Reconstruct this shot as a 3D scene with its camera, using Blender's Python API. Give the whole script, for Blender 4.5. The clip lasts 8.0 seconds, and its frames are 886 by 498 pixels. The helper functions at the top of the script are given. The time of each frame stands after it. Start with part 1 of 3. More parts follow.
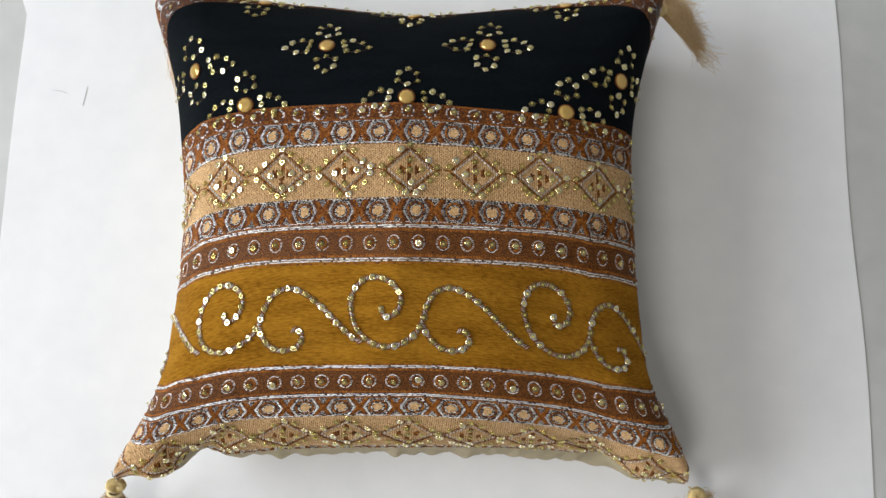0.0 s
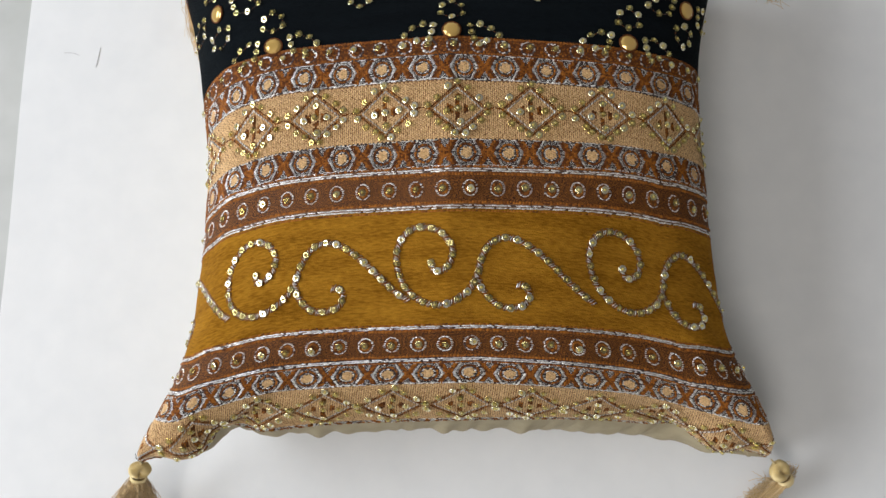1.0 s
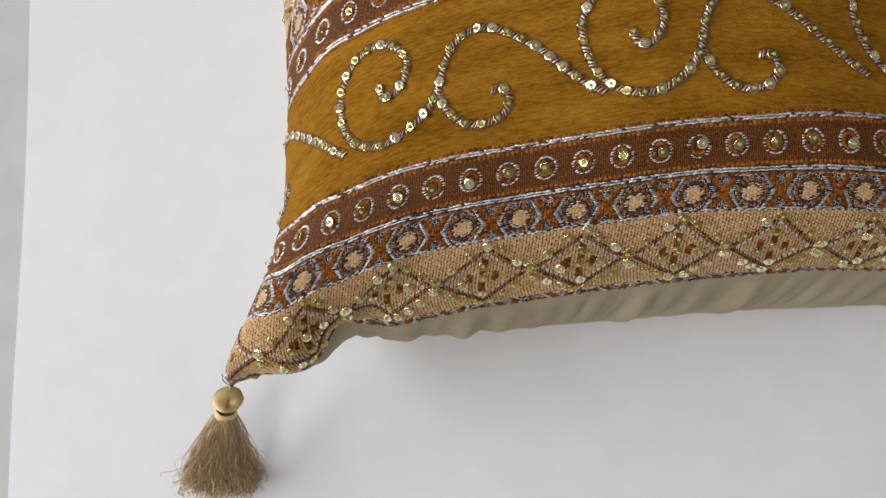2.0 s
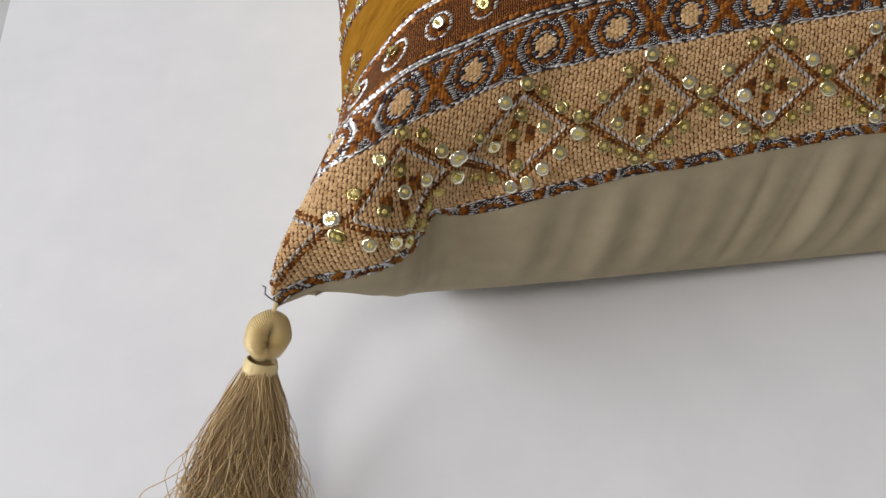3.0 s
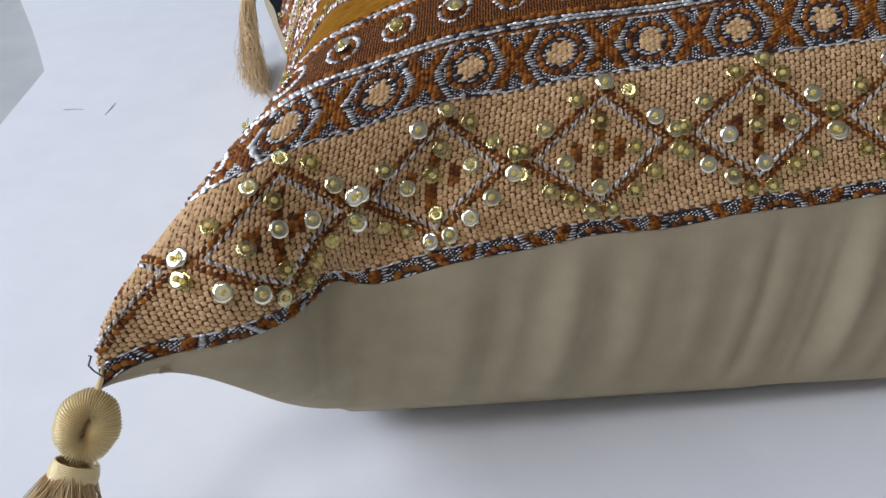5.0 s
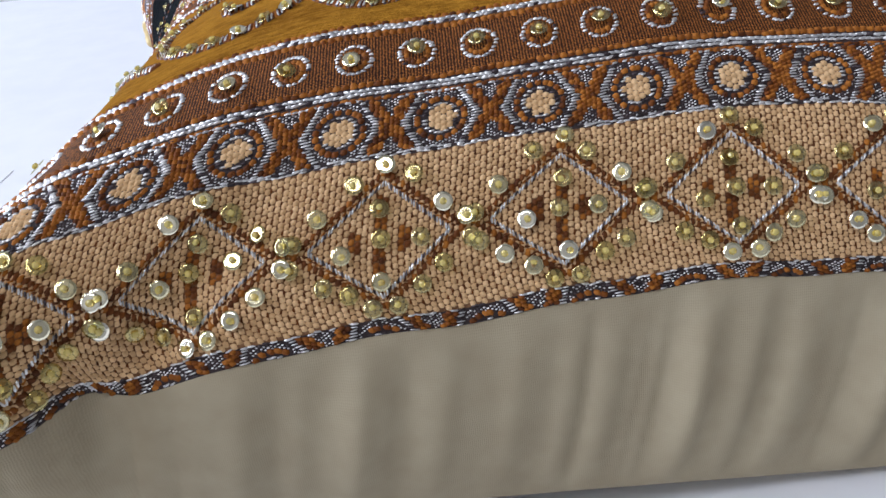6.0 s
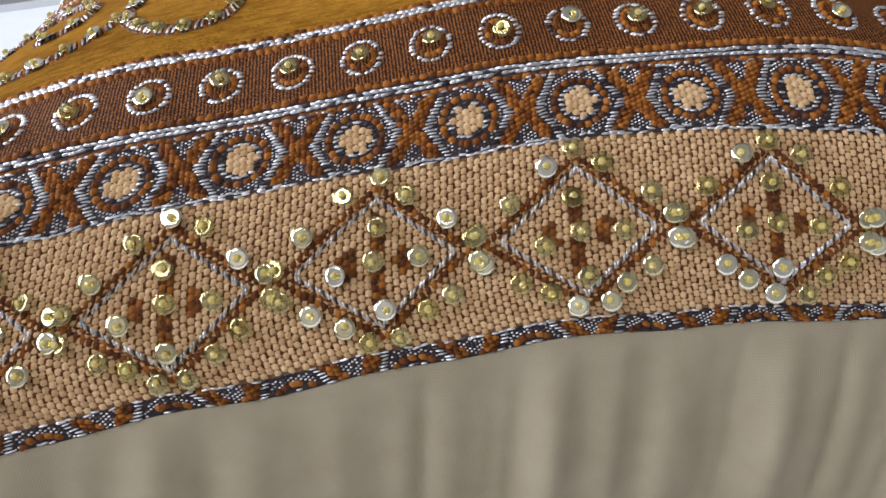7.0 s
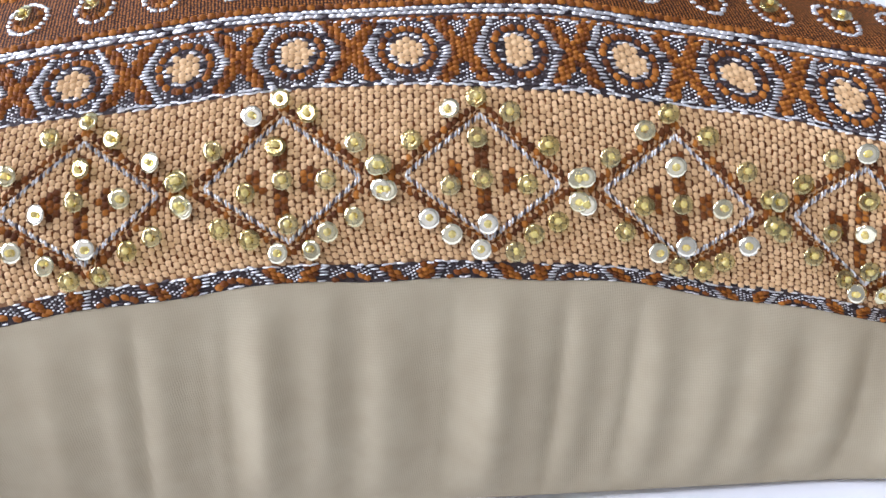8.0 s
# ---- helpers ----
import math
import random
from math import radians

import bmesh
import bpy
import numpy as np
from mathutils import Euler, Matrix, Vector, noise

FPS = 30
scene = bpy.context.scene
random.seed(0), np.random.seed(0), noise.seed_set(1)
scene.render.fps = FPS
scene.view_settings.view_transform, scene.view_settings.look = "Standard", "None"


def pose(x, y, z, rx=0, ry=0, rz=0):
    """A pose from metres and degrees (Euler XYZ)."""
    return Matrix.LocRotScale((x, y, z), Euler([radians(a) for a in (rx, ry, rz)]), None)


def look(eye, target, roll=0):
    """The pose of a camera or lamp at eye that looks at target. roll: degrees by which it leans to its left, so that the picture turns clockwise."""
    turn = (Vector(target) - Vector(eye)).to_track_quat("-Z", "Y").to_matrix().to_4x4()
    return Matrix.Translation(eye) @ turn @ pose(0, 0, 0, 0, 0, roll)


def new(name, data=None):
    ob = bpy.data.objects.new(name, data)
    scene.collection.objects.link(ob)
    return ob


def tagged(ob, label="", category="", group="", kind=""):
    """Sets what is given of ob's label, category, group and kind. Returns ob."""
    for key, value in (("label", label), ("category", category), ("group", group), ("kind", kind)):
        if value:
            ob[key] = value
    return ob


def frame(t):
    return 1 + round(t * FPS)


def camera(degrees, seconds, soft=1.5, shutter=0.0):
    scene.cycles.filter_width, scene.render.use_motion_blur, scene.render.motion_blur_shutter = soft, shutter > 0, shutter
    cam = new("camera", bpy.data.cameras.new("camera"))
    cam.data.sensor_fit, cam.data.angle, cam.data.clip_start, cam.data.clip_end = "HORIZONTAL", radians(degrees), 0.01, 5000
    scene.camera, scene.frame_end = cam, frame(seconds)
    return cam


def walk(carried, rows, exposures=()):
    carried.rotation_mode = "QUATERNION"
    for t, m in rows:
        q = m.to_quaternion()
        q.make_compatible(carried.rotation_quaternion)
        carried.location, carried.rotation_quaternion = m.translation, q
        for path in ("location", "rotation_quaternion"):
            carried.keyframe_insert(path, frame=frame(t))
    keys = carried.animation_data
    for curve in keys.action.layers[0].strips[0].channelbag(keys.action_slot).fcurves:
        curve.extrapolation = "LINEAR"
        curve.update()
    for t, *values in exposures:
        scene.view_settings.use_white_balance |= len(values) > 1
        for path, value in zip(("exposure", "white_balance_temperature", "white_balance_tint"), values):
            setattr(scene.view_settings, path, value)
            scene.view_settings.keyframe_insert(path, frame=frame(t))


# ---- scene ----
cam = camera(60.0, 8.0)
PATH = [
    (0, (0.01368, 0.00133, 0.59514), (-0.00257, 0.0941, 0.10408), -9.29),
    (0.5, (0.00735, -0.00493, 0.58608), (-0.01154, 0.08773, 0.0951), -11.32),
    (1, (-0.01247, -0.02307, 0.53958), (-0.03716, 0.07351, 0.04962), -14.94),
    (1.5, (-0.05272, -0.05322, 0.47395), (-0.0822, 0.03753, -0.01686), -20.71),
    (2, (-0.10953, -0.09675, 0.39199), (-0.136, 0.02509, -0.09222), -18.10),
    (2.2, (-0.13327, -0.10422, 0.36123), (-0.14969, 0.01343, -0.12445), -14.86),
    (3.3, (-0.217, -0.215, 0.193), (0.032, 1.151, -1.246), -1.0),
    (3.5, (-0.219, -0.208, 0.177), (0.034, 1.171, -1.25), -0.7),
    (4, (-0.223, -0.202, 0.156), (0.067, 1.271, -1.165), 0.1),
    (4.2, (-0.223, -0.2, 0.15), (0.097, 1.312, -1.119), 0.5),
    (5.3, (-0.14557, -0.19223, 0.15427), (-0.11948, 0.22251, -0.12379), -4.60),
    (5.5, (-0.13774, -0.18704, 0.15324), (-0.10312, 0.23095, -0.11895), -4.40),
    (6, (-0.11043, -0.17916, 0.14977), (-0.07339, 0.24402, -0.11395), -4.95),
    (6.5, (-0.07822, -0.17613, 0.14313), (-0.0479, 0.24664, -0.12211), -6.23),
    (7, (-0.06275, -0.15865, 0.14481), (-0.03726, 0.26461, -0.12015), -7.19),
    (7.5, (-0.04053, -0.15493, 0.14475), (-0.01883, 0.26682, -0.12293), -7.27),
    (8, (0.00429, -0.17277, 0.13138), (0.00926, 0.25027, -0.1351), -6.67),
]
EXPOSURES = [(0.0, -0.18, 6600, 10), (0.6, -0.2, 6600, 10), (1.5, -0.45, 6650, 12), (2.2, -0.52, 6650, 13), (3.4, -0.62, 6700, 14), (4.0, -0.6, 6850, 14), (5.3, -0.44, 5750, 15), (6.5, 0.02, 5800, 16), (7.0, 0.0, 5900, 16), (7.5, 0.14, 5450, 16), (8.0, 0.66, 5600, 19)]
walk(cam, [(t, look(eye, target, roll)) for t, eye, target, roll in PATH], EXPOSURES)

# ---- light: one window in the left wall, pale room, an added unseen fill panel ----
world = bpy.data.worlds.new("world")
scene.world = world
world.use_nodes = True
nt = world.node_tree
sky = nt.nodes.new("ShaderNodeTexSky")
sky.sky_type, sky.sun_disc, sky.sun_elevation, sky.sun_rotation = "NISHITA", False, radians(40), radians(200)
nt.links.new(sky.outputs[0], nt.nodes["Background"].inputs[0])
nt.nodes["Background"].inputs[1].default_value = 0.1

WINDOW = (-0.85, 1.35, 0.55, 2.0)
lamp = bpy.data.lights.new("window_light", "AREA")
lamp.shape, lamp.size, lamp.size_y, lamp.energy, lamp.color = "RECTANGLE", 1.35, 2.1, 84.0, (0.91, 0.955, 1.0)
lamp_ob = new("window_light", lamp)
lamp_ob.matrix_world = pose(-1.99, 0.25, 1.28, 0, -90, 0)
# unseen fill lamp, suggested by sequin glints, added to brighten the cushion's near side
panel = bpy.data.lights.new("fill_panel_light", "AREA")
panel.shape, panel.size, panel.size_y, panel.energy, panel.color = "RECTANGLE", 0.8, 0.8, 24.0, (1.0, 0.98, 0.95)
panel_ob = new("fill_panel_light", panel)
panel_ob.matrix_world = pose(-0.9, -1.0, 2.49)


# ---- materials ----
def nodes_of(name, colour, rough=0.8, metal=0.0, spec=0.4):
    m = bpy.data.materials.new(name)
    m.use_nodes = True
    b = m.node_tree.nodes["Principled BSDF"]
    b.inputs["Base Color"].default_value = (*colour, 1)
    b.inputs["Roughness"].default_value = rough
    b.inputs["Metallic"].default_value = metal
    b.inputs["Specular IOR Level"].default_value = spec
    return m, m.node_tree, b


def mottled(name, dark, light, scale, rough=0.8, bump=0.0, bump_scale=0.0, stretch=(1, 1, 1), sheen=0.0, metal=0.0, fine=None, spec=0.4, uv=False, distance=0.0004):
    """A surface whose colour wanders between two tones, with a finer grain and relief."""
    m, t, b = nodes_of(name, light, rough, metal, spec)
    n, l = t.nodes, t.links
    co = n.new("ShaderNodeTexCoord")
    mp = n.new("ShaderNodeMapping")
    mp.inputs["Scale"].default_value = stretch
    l.new(co.outputs["UV" if uv else "Object"], mp.inputs[0])
    a = n.new("ShaderNodeTexNoise")
    a.inputs["Scale"].default_value, a.inputs["Detail"].default_value = scale, 4
    l.new(mp.outputs[0], a.inputs["Vector"])
    c = n.new("ShaderNodeTexNoise")
    c.inputs["Scale"].default_value, c.inputs["Detail"].default_value = fine or scale * 9, 2
    l.new(mp.outputs[0], c.inputs["Vector"])
    add = n.new("ShaderNodeMath")
    add.operation = "ADD"
    l.new(a.outputs[0], add.inputs[0])
    l.new(c.outputs[0], add.inputs[1])
    r = n.new("ShaderNodeMapRange")
    r.inputs["From Min"].default_value, r.inputs["From Max"].default_value = 0.7, 1.3
    l.new(add.outputs[0], r.inputs[0])
    mix = n.new("ShaderNodeMix")
    mix.data_type = "RGBA"
    mix.inputs[6].default_value, mix.inputs[7].default_value = (*dark, 1), (*light, 1)
    l.new(r.outputs[0], mix.inputs[0])
    l.new(mix.outputs[2], b.inputs["Base Color"])
    if sheen:
        b.inputs["Sheen Weight"].default_value = sheen
        b.inputs["Sheen Roughness"].default_value = 0.4
        b.inputs["Sheen Tint"].default_value = (*light, 1)
    if bump:
        d = n.new("ShaderNodeTexNoise")
        d.inputs["Scale"].default_value = bump_scale or scale * 9
        l.new(mp.outputs[0], d.inputs["Vector"])
        bp = n.new("ShaderNodeBump")
        bp.inputs["Strength"].default_value, bp.inputs["Distance"].default_value = bump, distance
        l.new(d.outputs[0], bp.inputs["Height"])
        l.new(bp.outputs[0], b.inputs["Normal"])
    return m


def cotton(name, dark, light):
    """Plain fine woven cotton: crossing threads as relief, soft large mottling."""
    m = mottled(name, dark, light, 14, 0.8, sheen=0.15)
    t = m.node_tree
    n, l, b = t.nodes, t.links, t.nodes["Principled BSDF"]
    co = n.new("ShaderNodeTexCoord")
    total = None
    for direction, scale in (("X", 620), ("Z", 470)):
        w = n.new("ShaderNodeTexWave")
        w.bands_direction = direction
        w.inputs["Scale"].default_value, w.inputs["Distortion"].default_value = scale, 4.0
        l.new(co.outputs["Object"], w.inputs["Vector"])
        if total:
            s = n.new("ShaderNodeMath")
            l.new(total, s.inputs[0])
            l.new(w.outputs["Fac"], s.inputs[1])
            total = s.outputs[0]
        else:
            total = w.outputs["Fac"]
    bp = n.new("ShaderNodeBump")
    bp.inputs["Strength"].default_value, bp.inputs["Distance"].default_value = 0.24, 0.0001
    l.new(total, bp.inputs["Height"])
    l.new(bp.outputs[0], b.inputs["Normal"])
    return m


def yarn(name, dark, light, rough=0.75, metal=0.0, spec=0.3, sheen=0.2):
    """Thread: each stitch a little lighter or darker than the next, with a twist along it."""
    m, t, b = nodes_of(name, light, rough, metal, spec)
    n, l = t.nodes, t.links
    geo = n.new("ShaderNodeNewGeometry")
    mix = n.new("ShaderNodeMix")
    mix.data_type = "RGBA"
    mix.inputs[6].default_value, mix.inputs[7].default_value = (*dark, 1), (*light, 1)
    l.new(geo.outputs["Random Per Island"], mix.inputs[0])
    l.new(mix.outputs[2], b.inputs["Base Color"])
    co = n.new("ShaderNodeTexCoord")
    d = n.new("ShaderNodeTexNoise")
    d.inputs["Scale"].default_value, d.inputs["Detail"].default_value = 2600, 1
    l.new(co.outputs["Object"], d.inputs["Vector"])
    bp = n.new("ShaderNodeBump")
    bp.inputs["Strength"].default_value, bp.inputs["Distance"].default_value = 0.5, 0.00012
    l.new(d.outputs[0], bp.inputs["Height"])
    l.new(bp.outputs[0], b.inputs["Normal"])
    b.inputs["Sheen Weight"].default_value = sheen
    return m


def twill(name, dark, light):
    """Fine shiny satin ground with tiny diagonal flecks."""
    m, t, b = nodes_of(name, light, 0.65, 0.0, 0.2)
    n, l = t.nodes, t.links
    co = n.new("ShaderNodeTexCoord")
    mp = n.new("ShaderNodeMapping")
    mp.inputs["Scale"].default_value = (1.0, 1.6, 1)
    l.new(co.outputs["UV"], mp.inputs[0])
    v = n.new("ShaderNodeTexVoronoi")
    v.inputs["Scale"].default_value, v.inputs["Randomness"].default_value = 1.35, 0.25
    l.new(mp.outputs[0], v.inputs["Vector"])
    r = n.new("ShaderNodeMapRange")
    r.inputs["From Min"].default_value, r.inputs["From Max"].default_value = 0.16, 0.42
    l.new(v.outputs["Distance"], r.inputs[0])
    mix = n.new("ShaderNodeMix")
    mix.data_type = "RGBA"
    mix.inputs[6].default_value, mix.inputs[7].default_value = (*light, 1), (*dark, 1)
    l.new(r.outputs[0], mix.inputs[0])
    l.new(mix.outputs[2], b.inputs["Base Color"])
    bp = n.new("ShaderNodeBump")
    bp.invert = True
    bp.inputs["Strength"].default_value, bp.inputs["Distance"].default_value = 0.6, 0.00025
    l.new(v.outputs["Distance"], bp.inputs["Height"])
    l.new(bp.outputs[0], b.inputs["Normal"])
    return m


def chenille(name, dark, light, sheen):
    """Velvet pile in rows along the cloth, streaked and slightly crushed."""
    m = mottled(name, dark, light, 0.05, 0.9, stretch=(0.35, 1.6, 1), sheen=sheen, uv=True, fine=0.6, spec=0.06)
    t = m.node_tree
    n, l, b = t.nodes, t.links, t.nodes["Principled BSDF"]
    co = n.new("ShaderNodeTexCoord")
    mp = n.new("ShaderNodeMapping")
    mp.inputs["Scale"].default_value = (0.8, 1.9, 1)
    l.new(co.outputs["UV"], mp.inputs[0])
    d = n.new("ShaderNodeTexNoise")
    d.inputs["Scale"].default_value, d.inputs["Detail"].default_value = 0.9, 4
    l.new(mp.outputs[0], d.inputs["Vector"])
    bp = n.new("ShaderNodeBump")
    bp.inputs["Strength"].default_value, bp.inputs["Distance"].default_value = 0.8, 0.0008
    l.new(d.outputs[0], bp.inputs["Height"])
    l.new(bp.outputs[0], b.inputs["Normal"])
    return m


def film_plastic(name):
    """Clear, faintly iridescent sequin foil: half lets the cloth show, half mirrors the room."""
    m, t, b = nodes_of(name, (0.9, 0.88, 0.72), 0.15, 1.0)
    n, l = t.nodes, t.links
    info = n.new("ShaderNodeObjectInfo")
    geo = n.new("ShaderNodeNewGeometry")
    sm = n.new("ShaderNodeMath")
    l.new(info.outputs["Random"], sm.inputs[0])
    l.new(geo.outputs["Random Per Island"], sm.inputs[1])
    fr = n.new("ShaderNodeMath")
    fr.operation = "FRACT"
    l.new(sm.outputs[0], fr.inputs[0])
    # random discs get a whiter tone and more mirror, painting in part of their glint
    ramp = n.new("ShaderNodeValToRGB")
    e = ramp.color_ramp.elements
    e[0].position, e[0].color = 0.0, (0.88, 0.72, 0.27, 1)
    e[1].position, e[1].color = 1.0, (1.0, 0.95, 0.78, 1)
    e.new(0.6).color = (0.92, 0.84, 0.48, 1)
    l.new(fr.outputs[0], ramp.inputs[0])
    l.new(ramp.outputs[0], b.inputs["Base Color"])
    tr = n.new("ShaderNodeBsdfTransparent")
    tr.inputs[0].default_value = (0.64, 0.66, 0.46, 1)
    mx = n.new("ShaderNodeMixShader")
    share = n.new("ShaderNodeMapRange")
    share.inputs["From Min"].default_value, share.inputs["From Max"].default_value = 0.5, 0.8
    share.inputs["To Min"].default_value, share.inputs["To Max"].default_value = 0.34, 1.0
    l.new(fr.outputs[0], share.inputs[0])
    l.new(share.outputs[0], mx.inputs[0])
    l.new(tr.outputs[0], mx.inputs[1])
    l.new(b.outputs[0], mx.inputs[2])
    l.new(mx.outputs[0], n["Material Output"].inputs[0])
    return m


PAPER = mottled("white_paper", (0.77, 0.775, 0.785), (0.82, 0.82, 0.825), 5, 0.7, 0.15, 300)
TABLE = mottled("table_grey", (0.47, 0.48, 0.46), (0.56, 0.565, 0.55), 4, 0.55, 0.2, 250)
WALL = mottled("wall_paint", (0.36, 0.35, 0.335), (0.42, 0.41, 0.395), 3, 0.9)
COTTON = cotton("beige_cotton", (0.355, 0.292, 0.184), (0.412, 0.348, 0.226))
# tan and grey grounds carry the shade between stitches in their dark colour
SHADED_TAN_GROUND = mottled("shaded_tan_ground", (0.13, 0.058, 0.022), (0.24, 0.12, 0.05), 60, 0.9, 0.5, 900)
BROWN_GROUND = twill("brown_satin", (0.022, 0.006, 0.002), (0.50, 0.175, 0.028))
SHADED_GREY_GROUND = mottled("shaded_grey_ground", (0.016, 0.010, 0.010), (0.045, 0.028, 0.026), 90, 0.7, 0.5, 900)
MUSTARD = chenille("mustard_chenille", (0.17, 0.068, 0.004), (0.42, 0.195, 0.018), 0.2)
BLACK = chenille("black_velvet", (0.0018, 0.0030, 0.0042), (0.0042, 0.0068, 0.0088), 0.0)
Y_TAN = yarn("tan_yarn", (0.54, 0.33, 0.145), (0.74, 0.49, 0.245))
Y_BROWN = yarn("brown_yarn", (0.16, 0.043, 0.004), (0.40, 0.142, 0.017), 0.6, 0.0, 0.2, 0.0)
Y_DARK = yarn("dark_brown_yarn", (0.075, 0.021, 0.004), (0.16, 0.048, 0.008), 0.65, 0.0, 0.2, 0.0)
Y_SILVER = yarn("silver_thread", (0.50, 0.49, 0.48), (0.98, 0.97, 0.95), 0.28, 0.65, 0.6, 0.0)
Y_GREY = yarn("pewter_thread", (0.035, 0.026, 0.028), (0.12, 0.095, 0.10), 0.4, 0.5, 0.4, 0.0)
FOIL = film_plastic("sequin_foil")
BEAD = nodes_of("yellow_glass_bead", (0.95, 0.80, 0.26), 0.07, 0.0, 0.7)[0]
BEAD.node_tree.nodes["Principled BSDF"].inputs["Transmission Weight"].default_value = 0.55
AMBER = nodes_of("amber_glass", (0.72, 0.46, 0.13), 0.06, 0.45, 0.9)[0]
AMBER.node_tree.nodes["Principled BSDF"].inputs["Coat Weight"].default_value = 0.6
SILK = yarn("cream_silk", (0.60, 0.44, 0.17), (0.84, 0.67, 0.34), 0.30, 0.15, 0.7, 0.2)
FRINGE = yarn("beige_fringe", (0.46, 0.28, 0.10), (0.76, 0.55, 0.27), 0.38, 0.0, 0.5, 0.3)
PENCIL = nodes_of("grey_thread", (0.38, 0.37, 0.38), 0.8)[0]
INK = nodes_of("dark_thread", (0.03, 0.03, 0.05), 0.7)[0]


def mesh_ob(name, verts, faces, mat, smooth=True, parent=None):
    me = bpy.data.meshes.new(name)
    me.from_pydata([tuple(v) for v in verts], [], [tuple(f) for f in faces])
    for m in mat if isinstance(mat, (list, tuple)) else [mat]:
        me.materials.append(m)
    me.polygons.foreach_set("use_smooth", [smooth] * len(me.polygons))
    me.update()
    ob = new(name, me)
    if parent:
        ob.parent = parent
    return ob


def box(name, lo, hi, mat, parent=None):
    x0, y0, z0 = lo
    x1, y1, z1 = hi
    v = [(x, y, z) for z in (z0, z1) for y in (y0, y1) for x in (x0, x1)]
    f = [(0, 2, 3, 1), (4, 5, 7, 6), (0, 1, 5, 4), (2, 6, 7, 3), (0, 4, 6, 2), (1, 3, 7, 5)]
    return mesh_ob(name, v, f, mat, False, parent)


# ---- the cushion's form ----
CX = -0.033


def raw(u, v):
    """The stuffed front as a dome over a square with drawn-out corners; u, v from -1 to 1."""
    au, av = np.abs(u), np.abs(v)
    half = 0.2005 - 0.003 * v
    x = CX + 0.002 * (1 - v) + u * half
    y = 0.1195 + v * 0.1835 - 0.003 * u * v
    x = x - u * 0.038 * (1 - av ** 2.9) ** 1.4
    y = y - v * np.where(v < 0, 0.0285, 0.015) * (1 - au ** 3.4)
    qu, qv = 1 - au, 1 - av
    f = 0.8 * (1 - au ** 4.5) ** 0.6 + 0.2 * qu ** 1.5
    g = 0.97 * (1 - av ** 3.1) ** 0.83 + 0.03 * qv
    h = f * g / np.maximum((f ** 3 + g ** 3 - (f * g) ** 3) ** (1 / 3), 1e-6)
    seam = 0.030 + 0.0135 * (1 - (au * av) ** 5) + 0.010 * au ** 6 * (1 - av ** 4)
    sag = (0.0028 + 0.020 * np.clip((u - 0.05) / 0.65, 0, 1)) * np.where(v < 0, av, 0) ** 14
    z = seam - sag + (0.1165 - seam) * h
    ear = ((1 - u) / 2 * (1 + v) / 2) ** 9
    return np.stack([x + 0.010 * ear, y - 0.014 * ear, z + 0.012 * ear], -1)


def even(P, axis):
    """Spread the points of a grid evenly along one of its directions."""
    P = np.swapaxes(P, 0, axis)
    d = np.linalg.norm(np.diff(P, axis=0), axis=-1)
    s = np.concatenate([np.zeros((1, P.shape[1])), np.cumsum(d, 0)])
    s /= s[-1]
    t = np.linspace(0, 1, P.shape[0])
    out = np.empty_like(P)
    for j in range(P.shape[1]):
        for k in range(3):
            out[:, j, k] = np.interp(t, s[:, j], P[:, j, k])
    return np.swapaxes(out, 0, axis)


N = 361
_lin = np.linspace(-1, 1, N)
_edge = np.sign(_lin) * (1 - (1 - np.abs(_lin)) ** 1.5)
U, V = np.meshgrid(_edge, _edge, indexing="ij")
GRID = raw(U, V)
for _ in range(3):
    GRID = even(even(GRID, 0), 1)
AA, BB = np.meshgrid(np.linspace(0, 1, N), np.linspace(0, 1, N), indexing="ij")
# the drawn-out lower corners puff up, with a valley between each and the body of the cushion
for A_, k in ((AA, 1.0), (1 - AA, 0.6)):
    puff = 0.0095 * np.exp(-((A_ - 0.088) / 0.035) ** 2 - ((BB - 0.035) / 0.05) ** 2)
    dip = 0.0085 * np.exp(-((A_ - 0.150 - 0.9 * BB) / 0.032) ** 2 - (BB / 0.075) ** 2)
    GRID = GRID + k * (puff - dip)[..., None] * np.array((0.0, -0.88, 0.48))
for _ in range(2):
    GRID = even(even(GRID, 0), 1)
# slack in the cloth: soft waves
_slack = 0.0006 * np.sin(31 * AA + 3 * np.sin(9 * BB)) * np.sin(17 * BB + 1.0) + 0.0005 * np.sin(67 * AA + 5 * BB) * np.exp(-BB / 0.12)
GRID[..., 2] += _slack


def hill(x, middle, width):
    return np.exp(-((x - middle) / width) ** 2)


def ramp(x, lo, hi):
    t = np.clip((x - lo) / (hi - lo), 0, 1)
    return t * t * (3 - 2 * t)


# the upper edge draws in at its middle, the upper part of one side bulges, the lower far side lies flatter
GRID[..., 1] += 0.0115 * ramp(BB, 0.80, 1.0) * (1 - (1 - np.abs(2 * AA - 1)) ** 2)
GRID[..., 0] -= 0.0055 * ramp(BB, 0.55, 0.72) * (1 - ramp(AA, 0.0, 0.18)) * (1 - 0.5 * ramp(BB, 0.95, 1.0))
GRID[..., 0] -= 0.0040 * hill(BB, 0.25, 0.09) * ramp(AA, 0.8, 1.0)
GRID[..., 2] -= (0.007 + 0.006 * ramp(BB, 0.0, 0.25)) * ramp(AA, 0.60, 0.86) * (1 - ramp(BB, 0.28, 0.5)) * (1 - 0.6 * ramp(AA, 0.93, 1.0))
